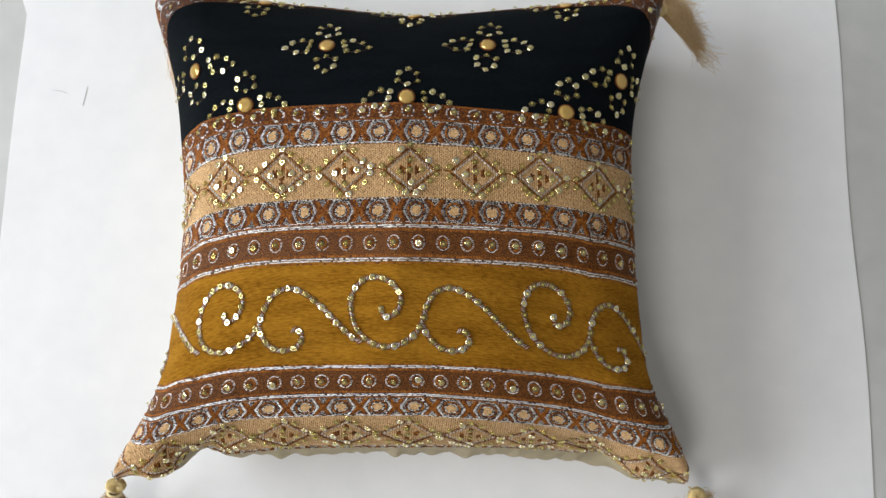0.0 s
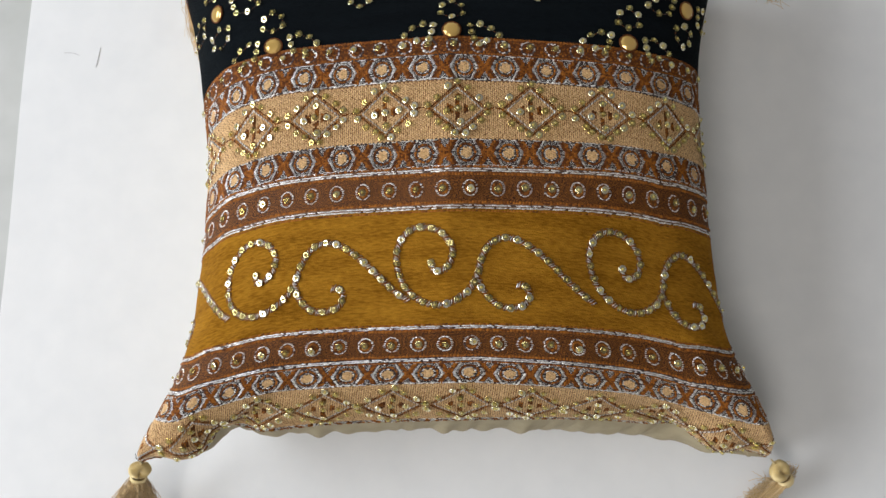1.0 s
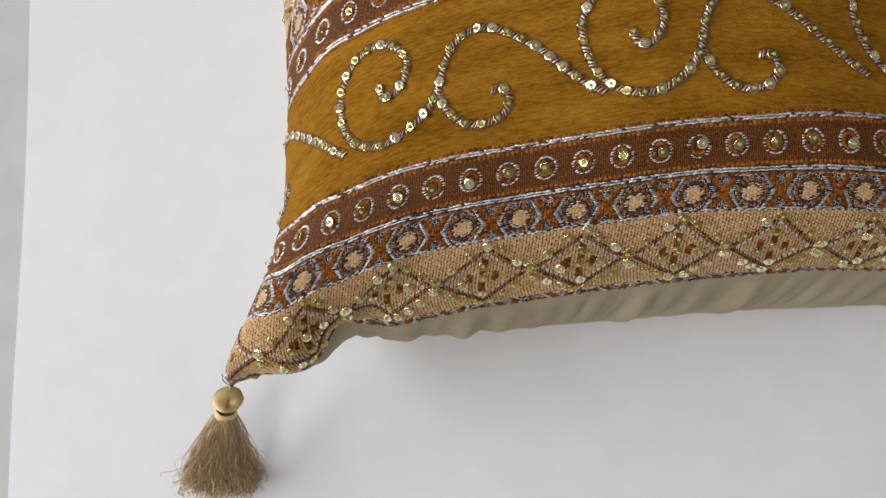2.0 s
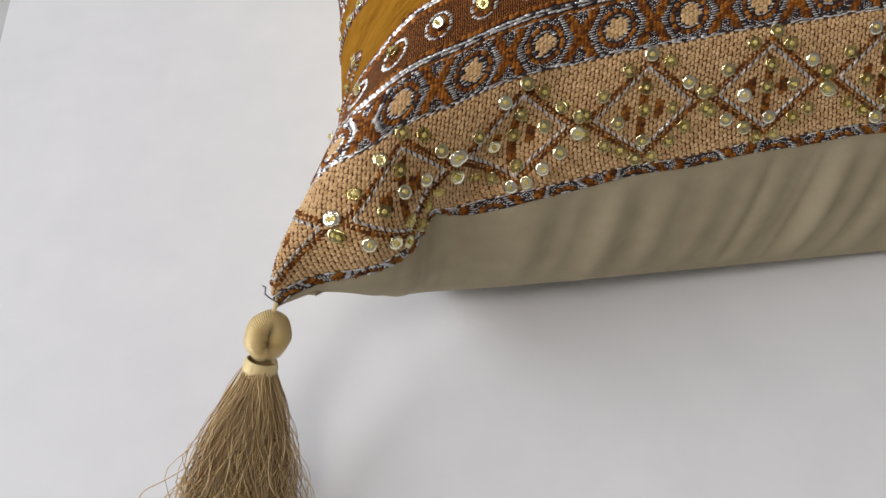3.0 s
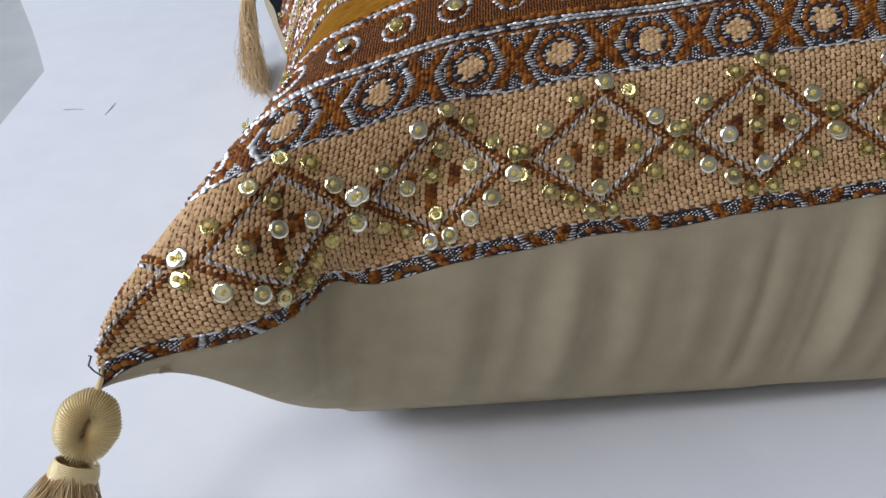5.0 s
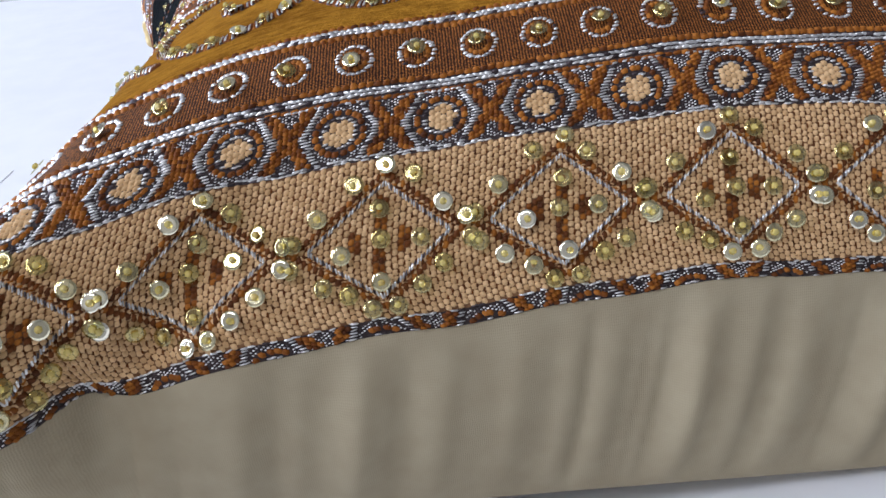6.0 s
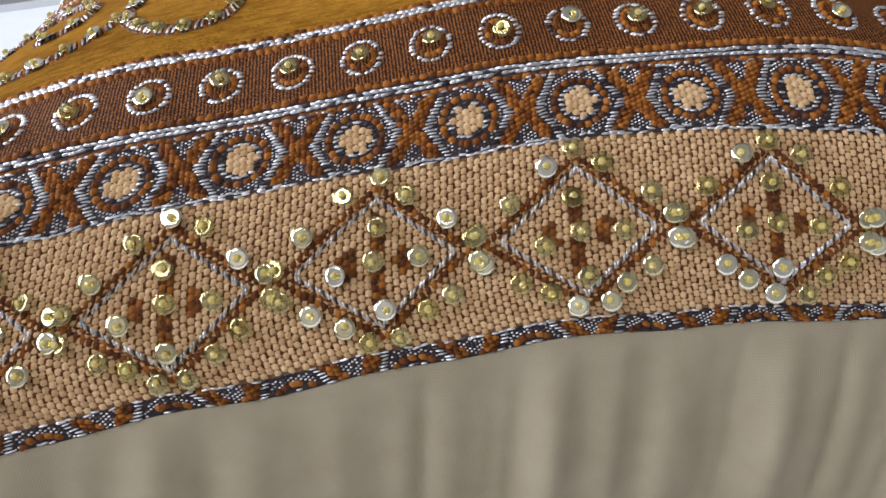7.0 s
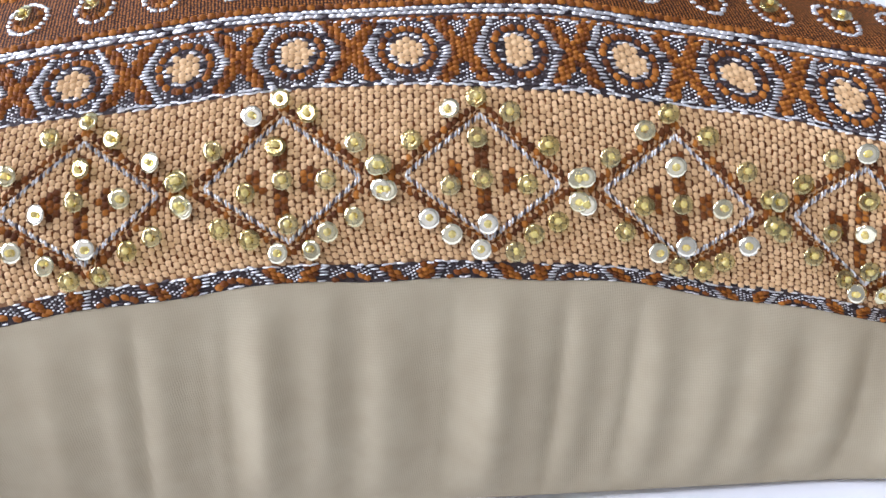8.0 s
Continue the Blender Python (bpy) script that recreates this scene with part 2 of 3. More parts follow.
GRID[..., 1] -= 0.0055 * hill(AA, 0.90, 0.05) * hill(BB, 0.0, 0.10)
GRID[..., 2] -= 0.005 * hill(AA, 0.0, 0.10) * hill(BB, 0.18, 0.12) + 0.022 * (1 - ramp(AA, 0.0, 0.13)) * ramp(BB, 0.12, 0.30)
GRID[..., 0] -= 0.0070 * (1 - ramp(AA, 0.0, 0.13)) * ramp(BB, 0.12, 0.35)
# both upper corners turn up
GRID[..., 2] += (0.024 * hill(AA, 0.0, 0.13) + 0.015 * hill(AA, 1.0, 0.13)) * ramp(BB, 0.84, 1.0)
# the near corner's blunt tip
GRID += (hill(AA, 0.0, 0.06) * hill(BB, 0.0, 0.06))[..., None] * np.array((-0.003, 0.005, 0.005)) + (hill(AA, 0.0, 0.05) * hill(BB, 0.075, 0.055))[..., None] * np.array((-0.004, 0.0, 0.0))
# the seam is nipped in beside the drawn-out corner
GRID += (0.0065 * hill(AA, 0.138, 0.020) * hill(BB, 0.0, 0.05))[..., None] * np.array((0.0, 0.95, 0.2))
DU = np.gradient(GRID, axis=0)
DV = np.gradient(GRID, axis=1)
NORMAL = np.cross(DU, DV)
NORMAL /= np.linalg.norm(NORMAL, axis=-1)[..., None]


def sample(field, a, b):
    """A field of the front at cloth places a (across) and b (up), both 0 to 1."""
    i = np.clip(np.asarray(a, float) * (N - 1), 0, N - 1.001)
    j = np.clip(np.asarray(b, float) * (N - 1), 0, N - 1.001)
    i0, j0 = i.astype(int), j.astype(int)
    fi, fj = (i - i0)[..., None], (j - j0)[..., None]
    return (field[i0, j0] * (1 - fi) * (1 - fj) + field[i0 + 1, j0] * fi * (1 - fj)
            + field[i0, j0 + 1] * (1 - fi) * fj + field[i0 + 1, j0 + 1] * fi * fj)


CW, CH, TZ = 387.0, 372.0, -0.032  # cloth width and height in millimetres; level of the table


def grid_faces(n, m):
    k = np.arange(n * m).reshape(n, m)
    return np.stack([k[:-1, :-1], k[1:, :-1], k[1:, 1:], k[:-1, 1:]], -1).reshape(-1, 4)


cushion = new("cushion")
ORIGIN = np.array((CX, 0.12, TZ))
cushion.location = ORIGIN
tagged(cushion, "square gold, brown and black sequinned cushion lying on white paper", "cushion")


def quick_mesh(name, verts, sizes, corners, mats, index=None, parent=None, smooth=True, uv=None):
    """A mesh from arrays: corner counts and corner lists of its faces."""
    me = bpy.data.meshes.new(name)
    me.vertices.add(len(verts))
    me.vertices.foreach_set("co", np.asarray(verts, np.float32).ravel())
    me.loops.add(len(corners))
    me.loops.foreach_set("vertex_index", np.asarray(corners, np.int32))
    me.polygons.add(len(sizes))
    sizes = np.asarray(sizes, np.int32)
    me.polygons.foreach_set("loop_start", np.concatenate([[0], np.cumsum(sizes)[:-1]]).astype(np.int32))
    me.polygons.foreach_set("loop_total", sizes)
    if index is not None:
        me.polygons.foreach_set("material_index", np.asarray(index, np.int32))
    me.polygons.foreach_set("use_smooth", np.full(len(sizes), smooth))
    for m in mats:
        me.materials.append(m)
    if uv is not None:
        layer = me.uv_layers.new(name="UVMap")
        layer.data.foreach_set("uv", np.asarray(uv, np.float32)[np.asarray(corners)].ravel())
    me.update(calc_edges=True)
    me.validate()
    ob = new(name, me)
    if parent:
        ob.parent = parent
    return ob


def droop(a, Y):
    """The bands ride a little higher over the fuller right side, lower at its seam."""
    return np.clip((a - 0.52) / 0.27, 0, 1.15) * np.interp(Y, (0, 3, 20, 50, 75, 150, 175, 230, 260), (0, -1, -2.5, 2, 6, 7, 7, 3, 0))


def on_cloth(X, Y, lift=0.0):
    """Places on the front at cloth millimetres, lifted off it in metres, in the cushion's own space."""
    a = np.asarray(X) / CW
    b = (np.asarray(Y) + droop(a, np.asarray(Y))) / CH
    n = sample(NORMAL, a, b)
    return sample(GRID, a, b) + n * np.asarray(lift)[..., None] - ORIGIN


# bands of the cloth, from the lower seam upwards, in millimetres
SEAM, TAN0, TAN1, HEX1, LINE1, DOT1, LINE2, VEL1 = 0.0, 4.6, 41.3, 57.6, 60.6, 78.2, 80.9, 145.7
LINE3, DOT2, LINE4, HEX2, TAN2, HEX3, STRIP1 = 149.5, 167.4, 170.5, 187.6, 224.0, 240.8, 253.2


def top_strip(X):
    """Height at which the black velvet ends under the upper seam."""
    return 363.0 - 46.0 * np.abs(2 * np.asarray(X) / CW - 1) ** 3.4


# front panel: the ground cloth under the stitches, its tan and grey darkened as gap shade
ga, gb = np.meshgrid(np.linspace(0, 1, N), np.linspace(0, 1, N), indexing="ij")
fc = grid_faces(N, N)
mx = (ga.ravel()[fc].mean(1)) * CW
my = (gb.ravel()[fc].mean(1)) * CH
my = my - droop(mx / CW, my)
idx = np.zeros(len(fc), int)
idx[(my > LINE1) & (my < DOT1)] = 1
idx[(my > LINE3) & (my < DOT2)] = 1
for lo, hi in ((SEAM, TAN0), (TAN1, LINE1), (LINE4, HEX2), (TAN2, STRIP1)):
    idx[(my > lo) & (my < hi)] = 2
idx[(my > LINE2 - 1) & (my < VEL1 + 1)] = 3
ts = top_strip(mx)
idx[(my > STRIP1 - 0.5) & (my < ts)] = 4
idx[my >= ts] = 2
gy = gb * CH - droop(ga, gb * CH)
sink = np.where((gy > LINE2) & (gy < VEL1) | (gy > STRIP1), 0.0002, -0.0001)
ground = (GRID + NORMAL * sink[..., None] - ORIGIN).reshape(-1, 3)
quick_mesh("front_panel", ground, np.full(len(fc), 4), fc.ravel(), [SHADED_TAN_GROUND, BROWN_GROUND, SHADED_GREY_GROUND, MUSTARD, BLACK], idx, cushion,
           uv=np.c_[ga.ravel() * CW, gb.ravel() * CH])

# ---- stitches ----
RING = np.array([(0.5, 0, 0), (0.3, 0.5, 0), (-0.3, 0.5, 0), (-0.5, 0, 0), (-0.3, -0.5, 0), (0.3, -0.5, 0), (0.2, 0, 1), (-0.2, 0, 1)])
FACES = [(0, 1, 6), (1, 2, 7, 6), (2, 3, 7), (3, 4, 7), (4, 5, 6, 7), (5, 0, 6)]
YARNS = [Y_TAN, Y_BROWN, Y_DARK, Y_SILVER, Y_GREY]
TAN, BROWN, DARK, SILVER, GREY = range(5)
dice = np.random.default_rng(7)


class Stitches:
    """Gathers stitches and sews them into one mesh."""

    def __init__(self):
        self.rows = []

    def add(self, X, Y, angle, length, width, height, colour, lift=0.0):
        X = np.asarray(X, float).ravel()
        n = len(X)
        self.rows.append(np.stack([np.broadcast_to(np.asarray(v, float), (n,)) for v in (X, np.asarray(Y).ravel(), angle, length, width, height, colour, lift)], 1))

    def sew(self, name, label):
        r = np.concatenate(self.rows)
        r = r[(r[:, 0] > 1) & (r[:, 0] < CW - 1) & (r[:, 1] > 0.25) & (r[:, 1] < CH - 0.5)]
        n = len(r)
        X, Y, ang, L, Wd, Hh, col, lift = r.T
        L = L * dice.uniform(0.92, 1.08, n)
        ang = ang + dice.normal(0, 0.06, n)
        px, py = RING[:, 0][None] * L[:, None], RING[:, 1][None] * Wd[:, None]
        c, s = np.cos(ang)[:, None], np.sin(ang)[:, None]
        VX, VY = X[:, None] + px * c - py * s, Y[:, None] + px * s + py * c
        up = (RING[:, 2][None] * Hh[:, None] + lift[:, None]) / 1000 - 0.00015 * (RING[:, 2][None] == 0)
        verts = on_cloth(VX, VY, up).reshape(-1, 3)
        base = (np.arange(n) * 8)[:, None]
        flat = np.concatenate(FACES)
        corners = (base + flat[None]).ravel()
        sizes = np.tile([len(f) for f in FACES], n)
        ob = quick_mesh(name, verts, sizes, corners, YARNS, np.repeat(col.astype(int), len(FACES)), cushion)
        return tagged(ob, label, kind="stuff")


def lattice(y0, y1, dx, dy):
    """Stitch places in columns, every other column half a step higher."""
    xs, ys = np.arange(1, CW, dx), np.arange(y0 + dy / 2, y1, dy)
    X, Y = np.meshgrid(xs, ys, indexing="ij")
    Y = Y + (np.arange(len(xs)) % 2)[:, None] * dy / 2
    X = X + dice.normal(0, 0.05 * dx, X.shape)
    Y = Y + dice.normal(0, 0.05 * dy, X.shape)
    keep = Y < y1
    return X[keep], Y[keep]


def wrap(X, first, pitch):
    return (X - first + pitch / 2) % pitch - pitch / 2


def line(st, pts, step, angle, length, width, height, colours, lift=0.0):
    """Stitches along a line of cloth places, at an angle to its run."""
    pts = np.asarray(pts, float)
    d = np.linalg.norm(np.diff(pts, axis=0), axis=1)
    s = np.concatenate([[0], np.cumsum(d)])
    t = np.arange(step / 2, s[-1], step)
    X, Y = np.interp(t, s, pts[:, 0]), np.interp(t, s, pts[:, 1])
    e = 0.3
    run = np.arctan2(np.interp(t + e, s, pts[:, 1]) - np.interp(t - e, s, pts[:, 1]), np.interp(t + e, s, pts[:, 0]) - np.interp(t - e, s, pts[:, 0]))
    st.add(X, Y, run + angle, length, width, height, np.asarray(colours)[np.arange(len(t)) % len(colours)], lift)


def tan_band(y0, y1, centre, first, pitch, label):
    st = Stitches()
    X, Y = lattice(y0 - 0.5, y1 - 0.2, 1.30, 1.50)
    x, y = wrap(X, first, pitch), Y - centre
    brown = (np.abs(x) < 1.3) & (np.abs(y) < 9.5) & (np.abs(y) > 1.5)
    brown |= (np.abs(np.abs(x) - 5.2) < 1.5) & (np.abs(y) < 2.6)
    col = np.where(brown, np.where(dice.random(len(X)) < 0.6, BROWN, DARK), TAN)
    st.add(X, Y, math.pi / 2, 1.62, 1.30, np.where(brown, 0.62, 0.48), col)
    # thin dark stitches stand in for shade in the slits of the weave
    X, Y = lattice(y0 + 1.2, y1 - 1.0, 1.30, 3.0)
    some = dice.random(len(X)) < 0.85
    st.add(X[some] + 0.65, Y[some], math.pi / 2, dice.uniform(0.9, 1.5, some.sum()), dice.uniform(0.34, 0.58, some.sum()), 0.12, DARK, 0.20)
    for c in np.arange(first % pitch - pitch, CW + pitch, pitch):
        w, h = 15.0, 12.9
        inner = [(c - w, centre), (c, centre + h), (c + w, centre), (c, centre - h), (c - w, centre)]
        k = 1.20
        outer = [(c - w * k, centre), (c, centre + h * k), (c + w * k, centre), (c, centre - h * k), (c - w * k, centre)]
        for p, q in zip(inner, inner[1:]):
            line(st, (p, q), 0.86, 0.62 if (q[0] - p[0]) * (q[1] - p[1]) > 0 else -0.62, 1.75, 0.46, 0.5, [SILVER, SILVER, GREY], 0.3)
            out = np.array((np.mean((p[0], q[0])) - c, np.mean((p[1], q[1])) - centre)) * 0.085
            line(st, (np.add(p, out), np.add(q, out)), 1.35, 0.3, 1.5, 0.6, 0.45, [DARK, BROWN], 0.2)
        for p, q in zip(outer, outer[1:]):
            line(st, (p, q), 1.5, 0.7 if (q[0] - p[0]) * (q[1] - p[1]) > 0 else -0.7, 1.95, 1.3, 0.75, [BROWN, DARK, DARK, BROWN, DARK, DARK], 0.2)
        for sx in (-1, 1):
            e = c + sx * pitch / 2
            line(st, ((c + sx * w * k, centre), (e, centre + 1.2)), 1.1, 0.4, 1.9, 1.1, 0.55, [BROWN, DARK], 0.2)
    return st.sew("tan_band", label)


def hex_class(x, y, p, half):
    """Thread of the octagon band at a place beside the middle of a motif."""
    r = np.hypot(x, y * 1.03)
    hx, ay = np.abs(x), np.abs(y)
    edge = 8.3 - 0.55 * ay
    xo = p / 2 - hx
    col = np.full(x.shape, BROWN)
    cross = np.abs(xo - 0.58 * ay) < 1.2
    col = np.where(~cross & (xo < 0.58 * ay) & (ay > 2.6), GREY, col)
    col = np.where(~cross & (xo > 0.58 * ay) & (hx > edge), DARK, col)
    col = np.where((ay < 2.2) & (hx > edge), BROWN, col)
    col = np.where(np.abs(hx - edge) < 1.15, SILVER, col)
    col = np.where(hx < edge - 1.15, GREY, col)
    col = np.where(r < 5.9, BROWN, col)
    col = np.where(r < 4.15, SILVER, col)
    col = np.where(r < 3.2, TAN, col)
    return np.where(ay > half - 0.9, SILVER, col)


def hex_band(y0, y1, centre, half, first, pitch, label):
    st = Stitches()

    def places(dx, dy):
        X, Y = lattice(y0, y1, dx, dy)
        return X, Y, hex_class(wrap(X, first, pitch), Y - centre, pitch, half)

    X, Y, col = places(0.72, 0.74)  # pepper of metal between the motifs
    on = (col == GREY) | (col == DARK) & (dice.random(len(X)) < 0.3)
    st.add(X[on], Y[on], 0.3, 0.62, 0.40, 0.25, np.where(dice.random(on.sum()) < 0.75, SILVER, GREY))
    X, Y, col = places(1.12, 1.02)  # brown crosses
    r = np.hypot(wrap(X, first, pitch), Y - centre)
    on = ((col == BROWN) | (col == DARK)) & (r > 6.4)
    lean = 0.45 * np.sign(wrap(X, first, pitch)[on] * (Y[on] - centre) + 0.01) * -1
    st.add(X[on], Y[on], lean, 1.65, 1.2, 0.8, np.where((col[on] == BROWN) & (dice.random(on.sum()) < 0.85), BROWN, DARK), 0.05)
    X, Y = lattice(y0, y1, 1.30, 1.50)  # tan middles
    r = np.hypot(wrap(X, first, pitch), Y - centre)
    on = (r < 3.2) & (Y > y0)
    st.add(X[on], Y[on], math.pi / 2, 1.7, 1.55, 0.5, TAN, 0.1)
    for c in np.arange(first % pitch - pitch, CW + pitch, pitch):
        def ring(n, rx, ry, length, width, height, colours, turn):
            t = (np.arange(n) + dice.normal(0, 0.12, n)) * 2 * math.pi / n
            y = centre + ry * np.sin(t)
            ok = (y > y0) & (y < y1)
            st.add((c + rx * np.cos(t) + dice.normal(0, 0.12, n))[ok], y[ok], (t + 1.57 if turn else dice.normal(0.1, 0.1, n))[ok], length, width, height, dice.choice(colours, ok.sum()), 0.12)

        ring(20, 3.75, 3.75, 1.45, 0.46, 0.38, [SILVER, SILVER, SILVER, SILVER, GREY], False)
        ring(19, 5.35, 5.2, 1.75, 1.45, 0.75, [BROWN, BROWN, BROWN, DARK], True)
        ys = np.arange(-half + 0.4, half - 0.3, 0.74)
        ys = ys[(centre + ys > y0 + 0.2) & (centre + ys < y1 - 0.2)]
        for side in (-1, 1):
            st.add(c + side * (8.35 - 0.53 * np.abs(ys)) + dice.normal(0, 0.15, len(ys)), centre + ys, dice.normal(0.05, 0.06, len(ys)), 2.5 - 0.12 * np.abs(ys), 0.40, 0.42,
                   np.where(dice.random(len(ys)) < 0.9, SILVER, GREY), 0.14)
    for yy in (centre - half + 0.15, centre - half + 0.8, centre + half - 0.5):
        xs = np.arange(1, CW, 1.5)
        xs = xs[dice.random(len(xs)) < 0.75]
        if y0 < yy < y1:
            st.add(xs, yy + dice.normal(0, 0.12, len(xs)), dice.normal(0.05, 0.12, len(xs)), 1.9, 0.5, 0.35, np.where(dice.random(len(xs)) < 0.8, SILVER, GREY), 0.15)
    return st.sew("octagon_band", label)


def braid(st, y0, y1):
    """Two rows of metal chain between rows of brown beading."""
    m, w = (y0 + y1) / 2, (y1 - y0) / 2
    xs = np.arange(1, CW, 1.55)
    for k, sl in ((-1, 0.16), (1, -0.16)):
        st.add(xs + (0.8 if k > 0 else 0) + dice.normal(0, 0.15, len(xs)), m + k * w * 0.36 + dice.normal(0, 0.09, len(xs)), sl, 2.35, dice.uniform(0.5, 0.95, len(xs)), 0.5, np.where(dice.random(len(xs)) < 0.85, SILVER, GREY), 0.15)
    xs = np.arange(1, CW, 1.9)
    for yy in (y0 - 0.5, y1 + 0.5):
        st.add(xs + dice.normal(0, 0.15, len(xs)), yy + dice.normal(0, 0.1, len(xs)), dice.normal(0.12, 0.1, len(xs)), 2.3, dice.uniform(1.0, 1.4, len(xs)), 0.6, np.where(dice.random(len(xs)) < 0.8, BROWN, DARK), 0.1)


def dot_band(y0, y1, first, pitch, label):
    st = Stitches()
    c = (y0 + y1) / 2
    for x in np.arange(first % pitch, CW, pitch):
        n = 24
        t = (np.arange(n) + dice.normal(0, 0.15, n)) * 2 * math.pi / n
        st.add(x + 4.1 * np.cos(t) + dice.normal(0, 0.12, n), c + 4.5 * np.sin(t), dice.normal(0.1, 0.12, n), dice.uniform(1.2, 1.75, n), dice.uniform(0.42, 0.62, n), 0.4, np.where(dice.random(n) < 0.93, SILVER, GREY), 0.1)
        t = np.arange(13) * 2 * math.pi / 13
        st.add(x + 2.65 * np.cos(t), c + 2.9 * np.sin(t), t + 1.57, 1.7, 1.3, 0.6, np.where(dice.random(13) < 0.7, BROWN, DARK))
    xs = np.arange(1, CW, 1.9)
    for yy in (y0 + 0.9, y1 - 0.9):
        st.add(xs, np.full(len(xs), yy) + dice.normal(0, 0.1, len(xs)), 0.2, 1.7, 1.3, 0.6, BROWN, 0.05)
    return st.sew("dotted_band", label)


tan_band(TAN0, TAN1, 22.4, 82.6, 38.6, "tan woven band with brown and silver diamonds")
tan_band(HEX2, TAN2, 205.8, 201.0, 45.4, "tan woven band with brown and silver diamonds")
hex_band(TAN1, HEX1, 49.4, 7.9, 110.4, 22.6, "brown and silver band of octagons")
hex_band(LINE4, HEX2, 179.2, 8.3, 205.3, 25.9, "brown and silver band of octagons")
hex_band(TAN2, HEX3, 232.5, 8.3, 205.3, 25.9, "brown and silver band of octagons")
hex_band(0.0, TAN0, TAN0 - 7.9, 7.9, 118.0, 22.6, "cut edge of an octagon band along the seam")
DOTS_LOW, DOTS_HIGH = (98.3, 14.9), (190.3, 16.45)
dot_band(LINE1, DOT1, *DOTS_LOW, "brown satin band with silver rings")
dot_band(LINE3, DOT2, *DOTS_HIGH, "brown satin band with silver rings")
st = Stitches()
for y0, y1 in ((HEX1, LINE1), (DOT1, LINE2), (VEL1, LINE3), (DOT2, LINE4)):
    braid(st, y0, y1)
st.sew("metal_braid", "silver chain braid edged with brown beading")

# border strips above and below the black velvet
st = Stitches()
X, Y = lattice(HEX3, STRIP1, 1.0, 0.9)
x, y = wrap(X, 199.0, 15.6), Y - (HEX3 + STRIP1) / 2
r = np.hypot(x, y)
glint = np.where(dice.random(len(X)) < 0.45, SILVER, GREY)
col = np.where(np.abs(r - 4.3) < 0.55, glint, np.where(dice.random(len(X)) < 0.3, BROWN, DARK))
col = np.where((np.abs(y) > 5.0), BROWN, col)
st.add(X, Y, 0.2, 1.3, 0.95, 0.5, col)
X, Y = lattice(300, CH, 1.0, 0.95)
over = Y - top_strip(X)
X, Y, over = X[over > 0], Y[over > 0], over[over > 0]
x, y = wrap(X, 199.0, 15.6), over - 6.0
r = np.hypot(x, y)
glint = np.where(dice.random(len(X)) < 0.45, SILVER, GREY)
col = np.where(np.abs(r - 4.3) < 0.55, glint, np.where(dice.random(len(X)) < 0.3, BROWN, DARK))
col = np.where(over > 12.5, hex_class(wrap(X, 205.3, 25.9), over - 21, 23.9, 8.4), col)
col = np.where(over > 29.5, TAN, col)
st.add(X, Y, 0.2, 1.3, 0.95, 0.5, col)
st.sew("border_strip", "brown border woven with silver rings")

# ---- scroll on the mustard chenille ----
SCROLL = [(4.3, 117.8), (6.5, 112.0), (14.0, 114.5), (17.3, 124.0), (11.0, 133.3), (0.0, 136.6), (-9.7, 133.3), (-15.3, 124.0), (-15.2, 113.7), (-11.9, 104.4),
          (-4.3, 96.5), (5.4, 93.0), (15.0, 94.3), (24.7, 100.2), (30.6, 108.5), (33.6, 117.8), (38.7, 126.1), (47.3, 130.2), (55.8, 129.0), (65.0, 124.0),
          (73.6, 117.2), (82.5, 108.5), (91.9, 100.0), (99.0, 95.5)]
TAIL = [(30.6, 108.5), (33.6, 100.4), (40.8, 93.0), (48.4, 90.9), (57.0, 93.0), (60.4, 99.0), (57.6, 103.8), (53.0, 103.6)]


def smooth_line(pts, n=12):
    """A rounded line through a few turning places."""
    p = np.array([pts[0], *pts, pts[-1]], float)
    out = []
    for i in range(1, len(p) - 2):
        t = np.linspace(0, 1, n, endpoint=False)[:, None]
        a, b, c, d = p[i - 1], p[i], p[i + 1], p[i + 2]
        out.append(0.5 * (2 * b + (c - a) * t + (2 * a - 5 * b + 4 * c - d) * t ** 2 + (3 * b - a - 3 * c + d) * t ** 3))
    return np.concatenate(out + [p[-1:]])


st = Stitches()
scroll_places = []
for shift in (69.5, 177.4, 291.5, 403.0, -41.0):
    for pts in (SCROLL, TAIL):
        run = smooth_line(pts) + np.array((shift, 0))
        line(st, run, 0.62, 1.05, 3.3, 0.72, 0.75, [SILVER, DARK, BROWN, SILVER, DARK], 0.3)
        for side in (-1, 1):
            t = np.gradient(run, axis=0)
            t /= np.linalg.norm(t, axis=1)[:, None]
            line(st, run + side * 1.9 * np.c_[-t[:, 1], t[:, 0]], 1.1, 0.2, 1.5, 0.6, 0.45, [DARK, BROWN, GREY], 0.2)
        d = np.concatenate([[0], np.cumsum(np.linalg.norm(np.diff(run, axis=0), axis=1))])
        for s in np.arange(1.0 if pts is SCROLL else 6.5, d[-1], 6.9):
            scroll_places.append((np.interp(s, d, run[:, 0]), np.interp(s, d, run[:, 1])))
st.sew("scroll_embroidery", "silver and brown cord scrolls sewn on mustard chenille")

# ---- black velvet flowers ----
SIDE = [(-30, -2.0), (-25, 3.2), (-18, 6.0), (-11.5, 4.5), (-12.5, -0.6), (-14, -5.5), (-22, -6.5)]
TOP = [(0, 25), (-6, 21), (-7, 14), (0, 11), (7, 14), (6, 21)]
petals = [SIDE, [(-x, y) for x, y in SIDE], TOP, [(x, -y) for x, y in TOP]]
flower_places, gem_places = [], []
st = Stitches()


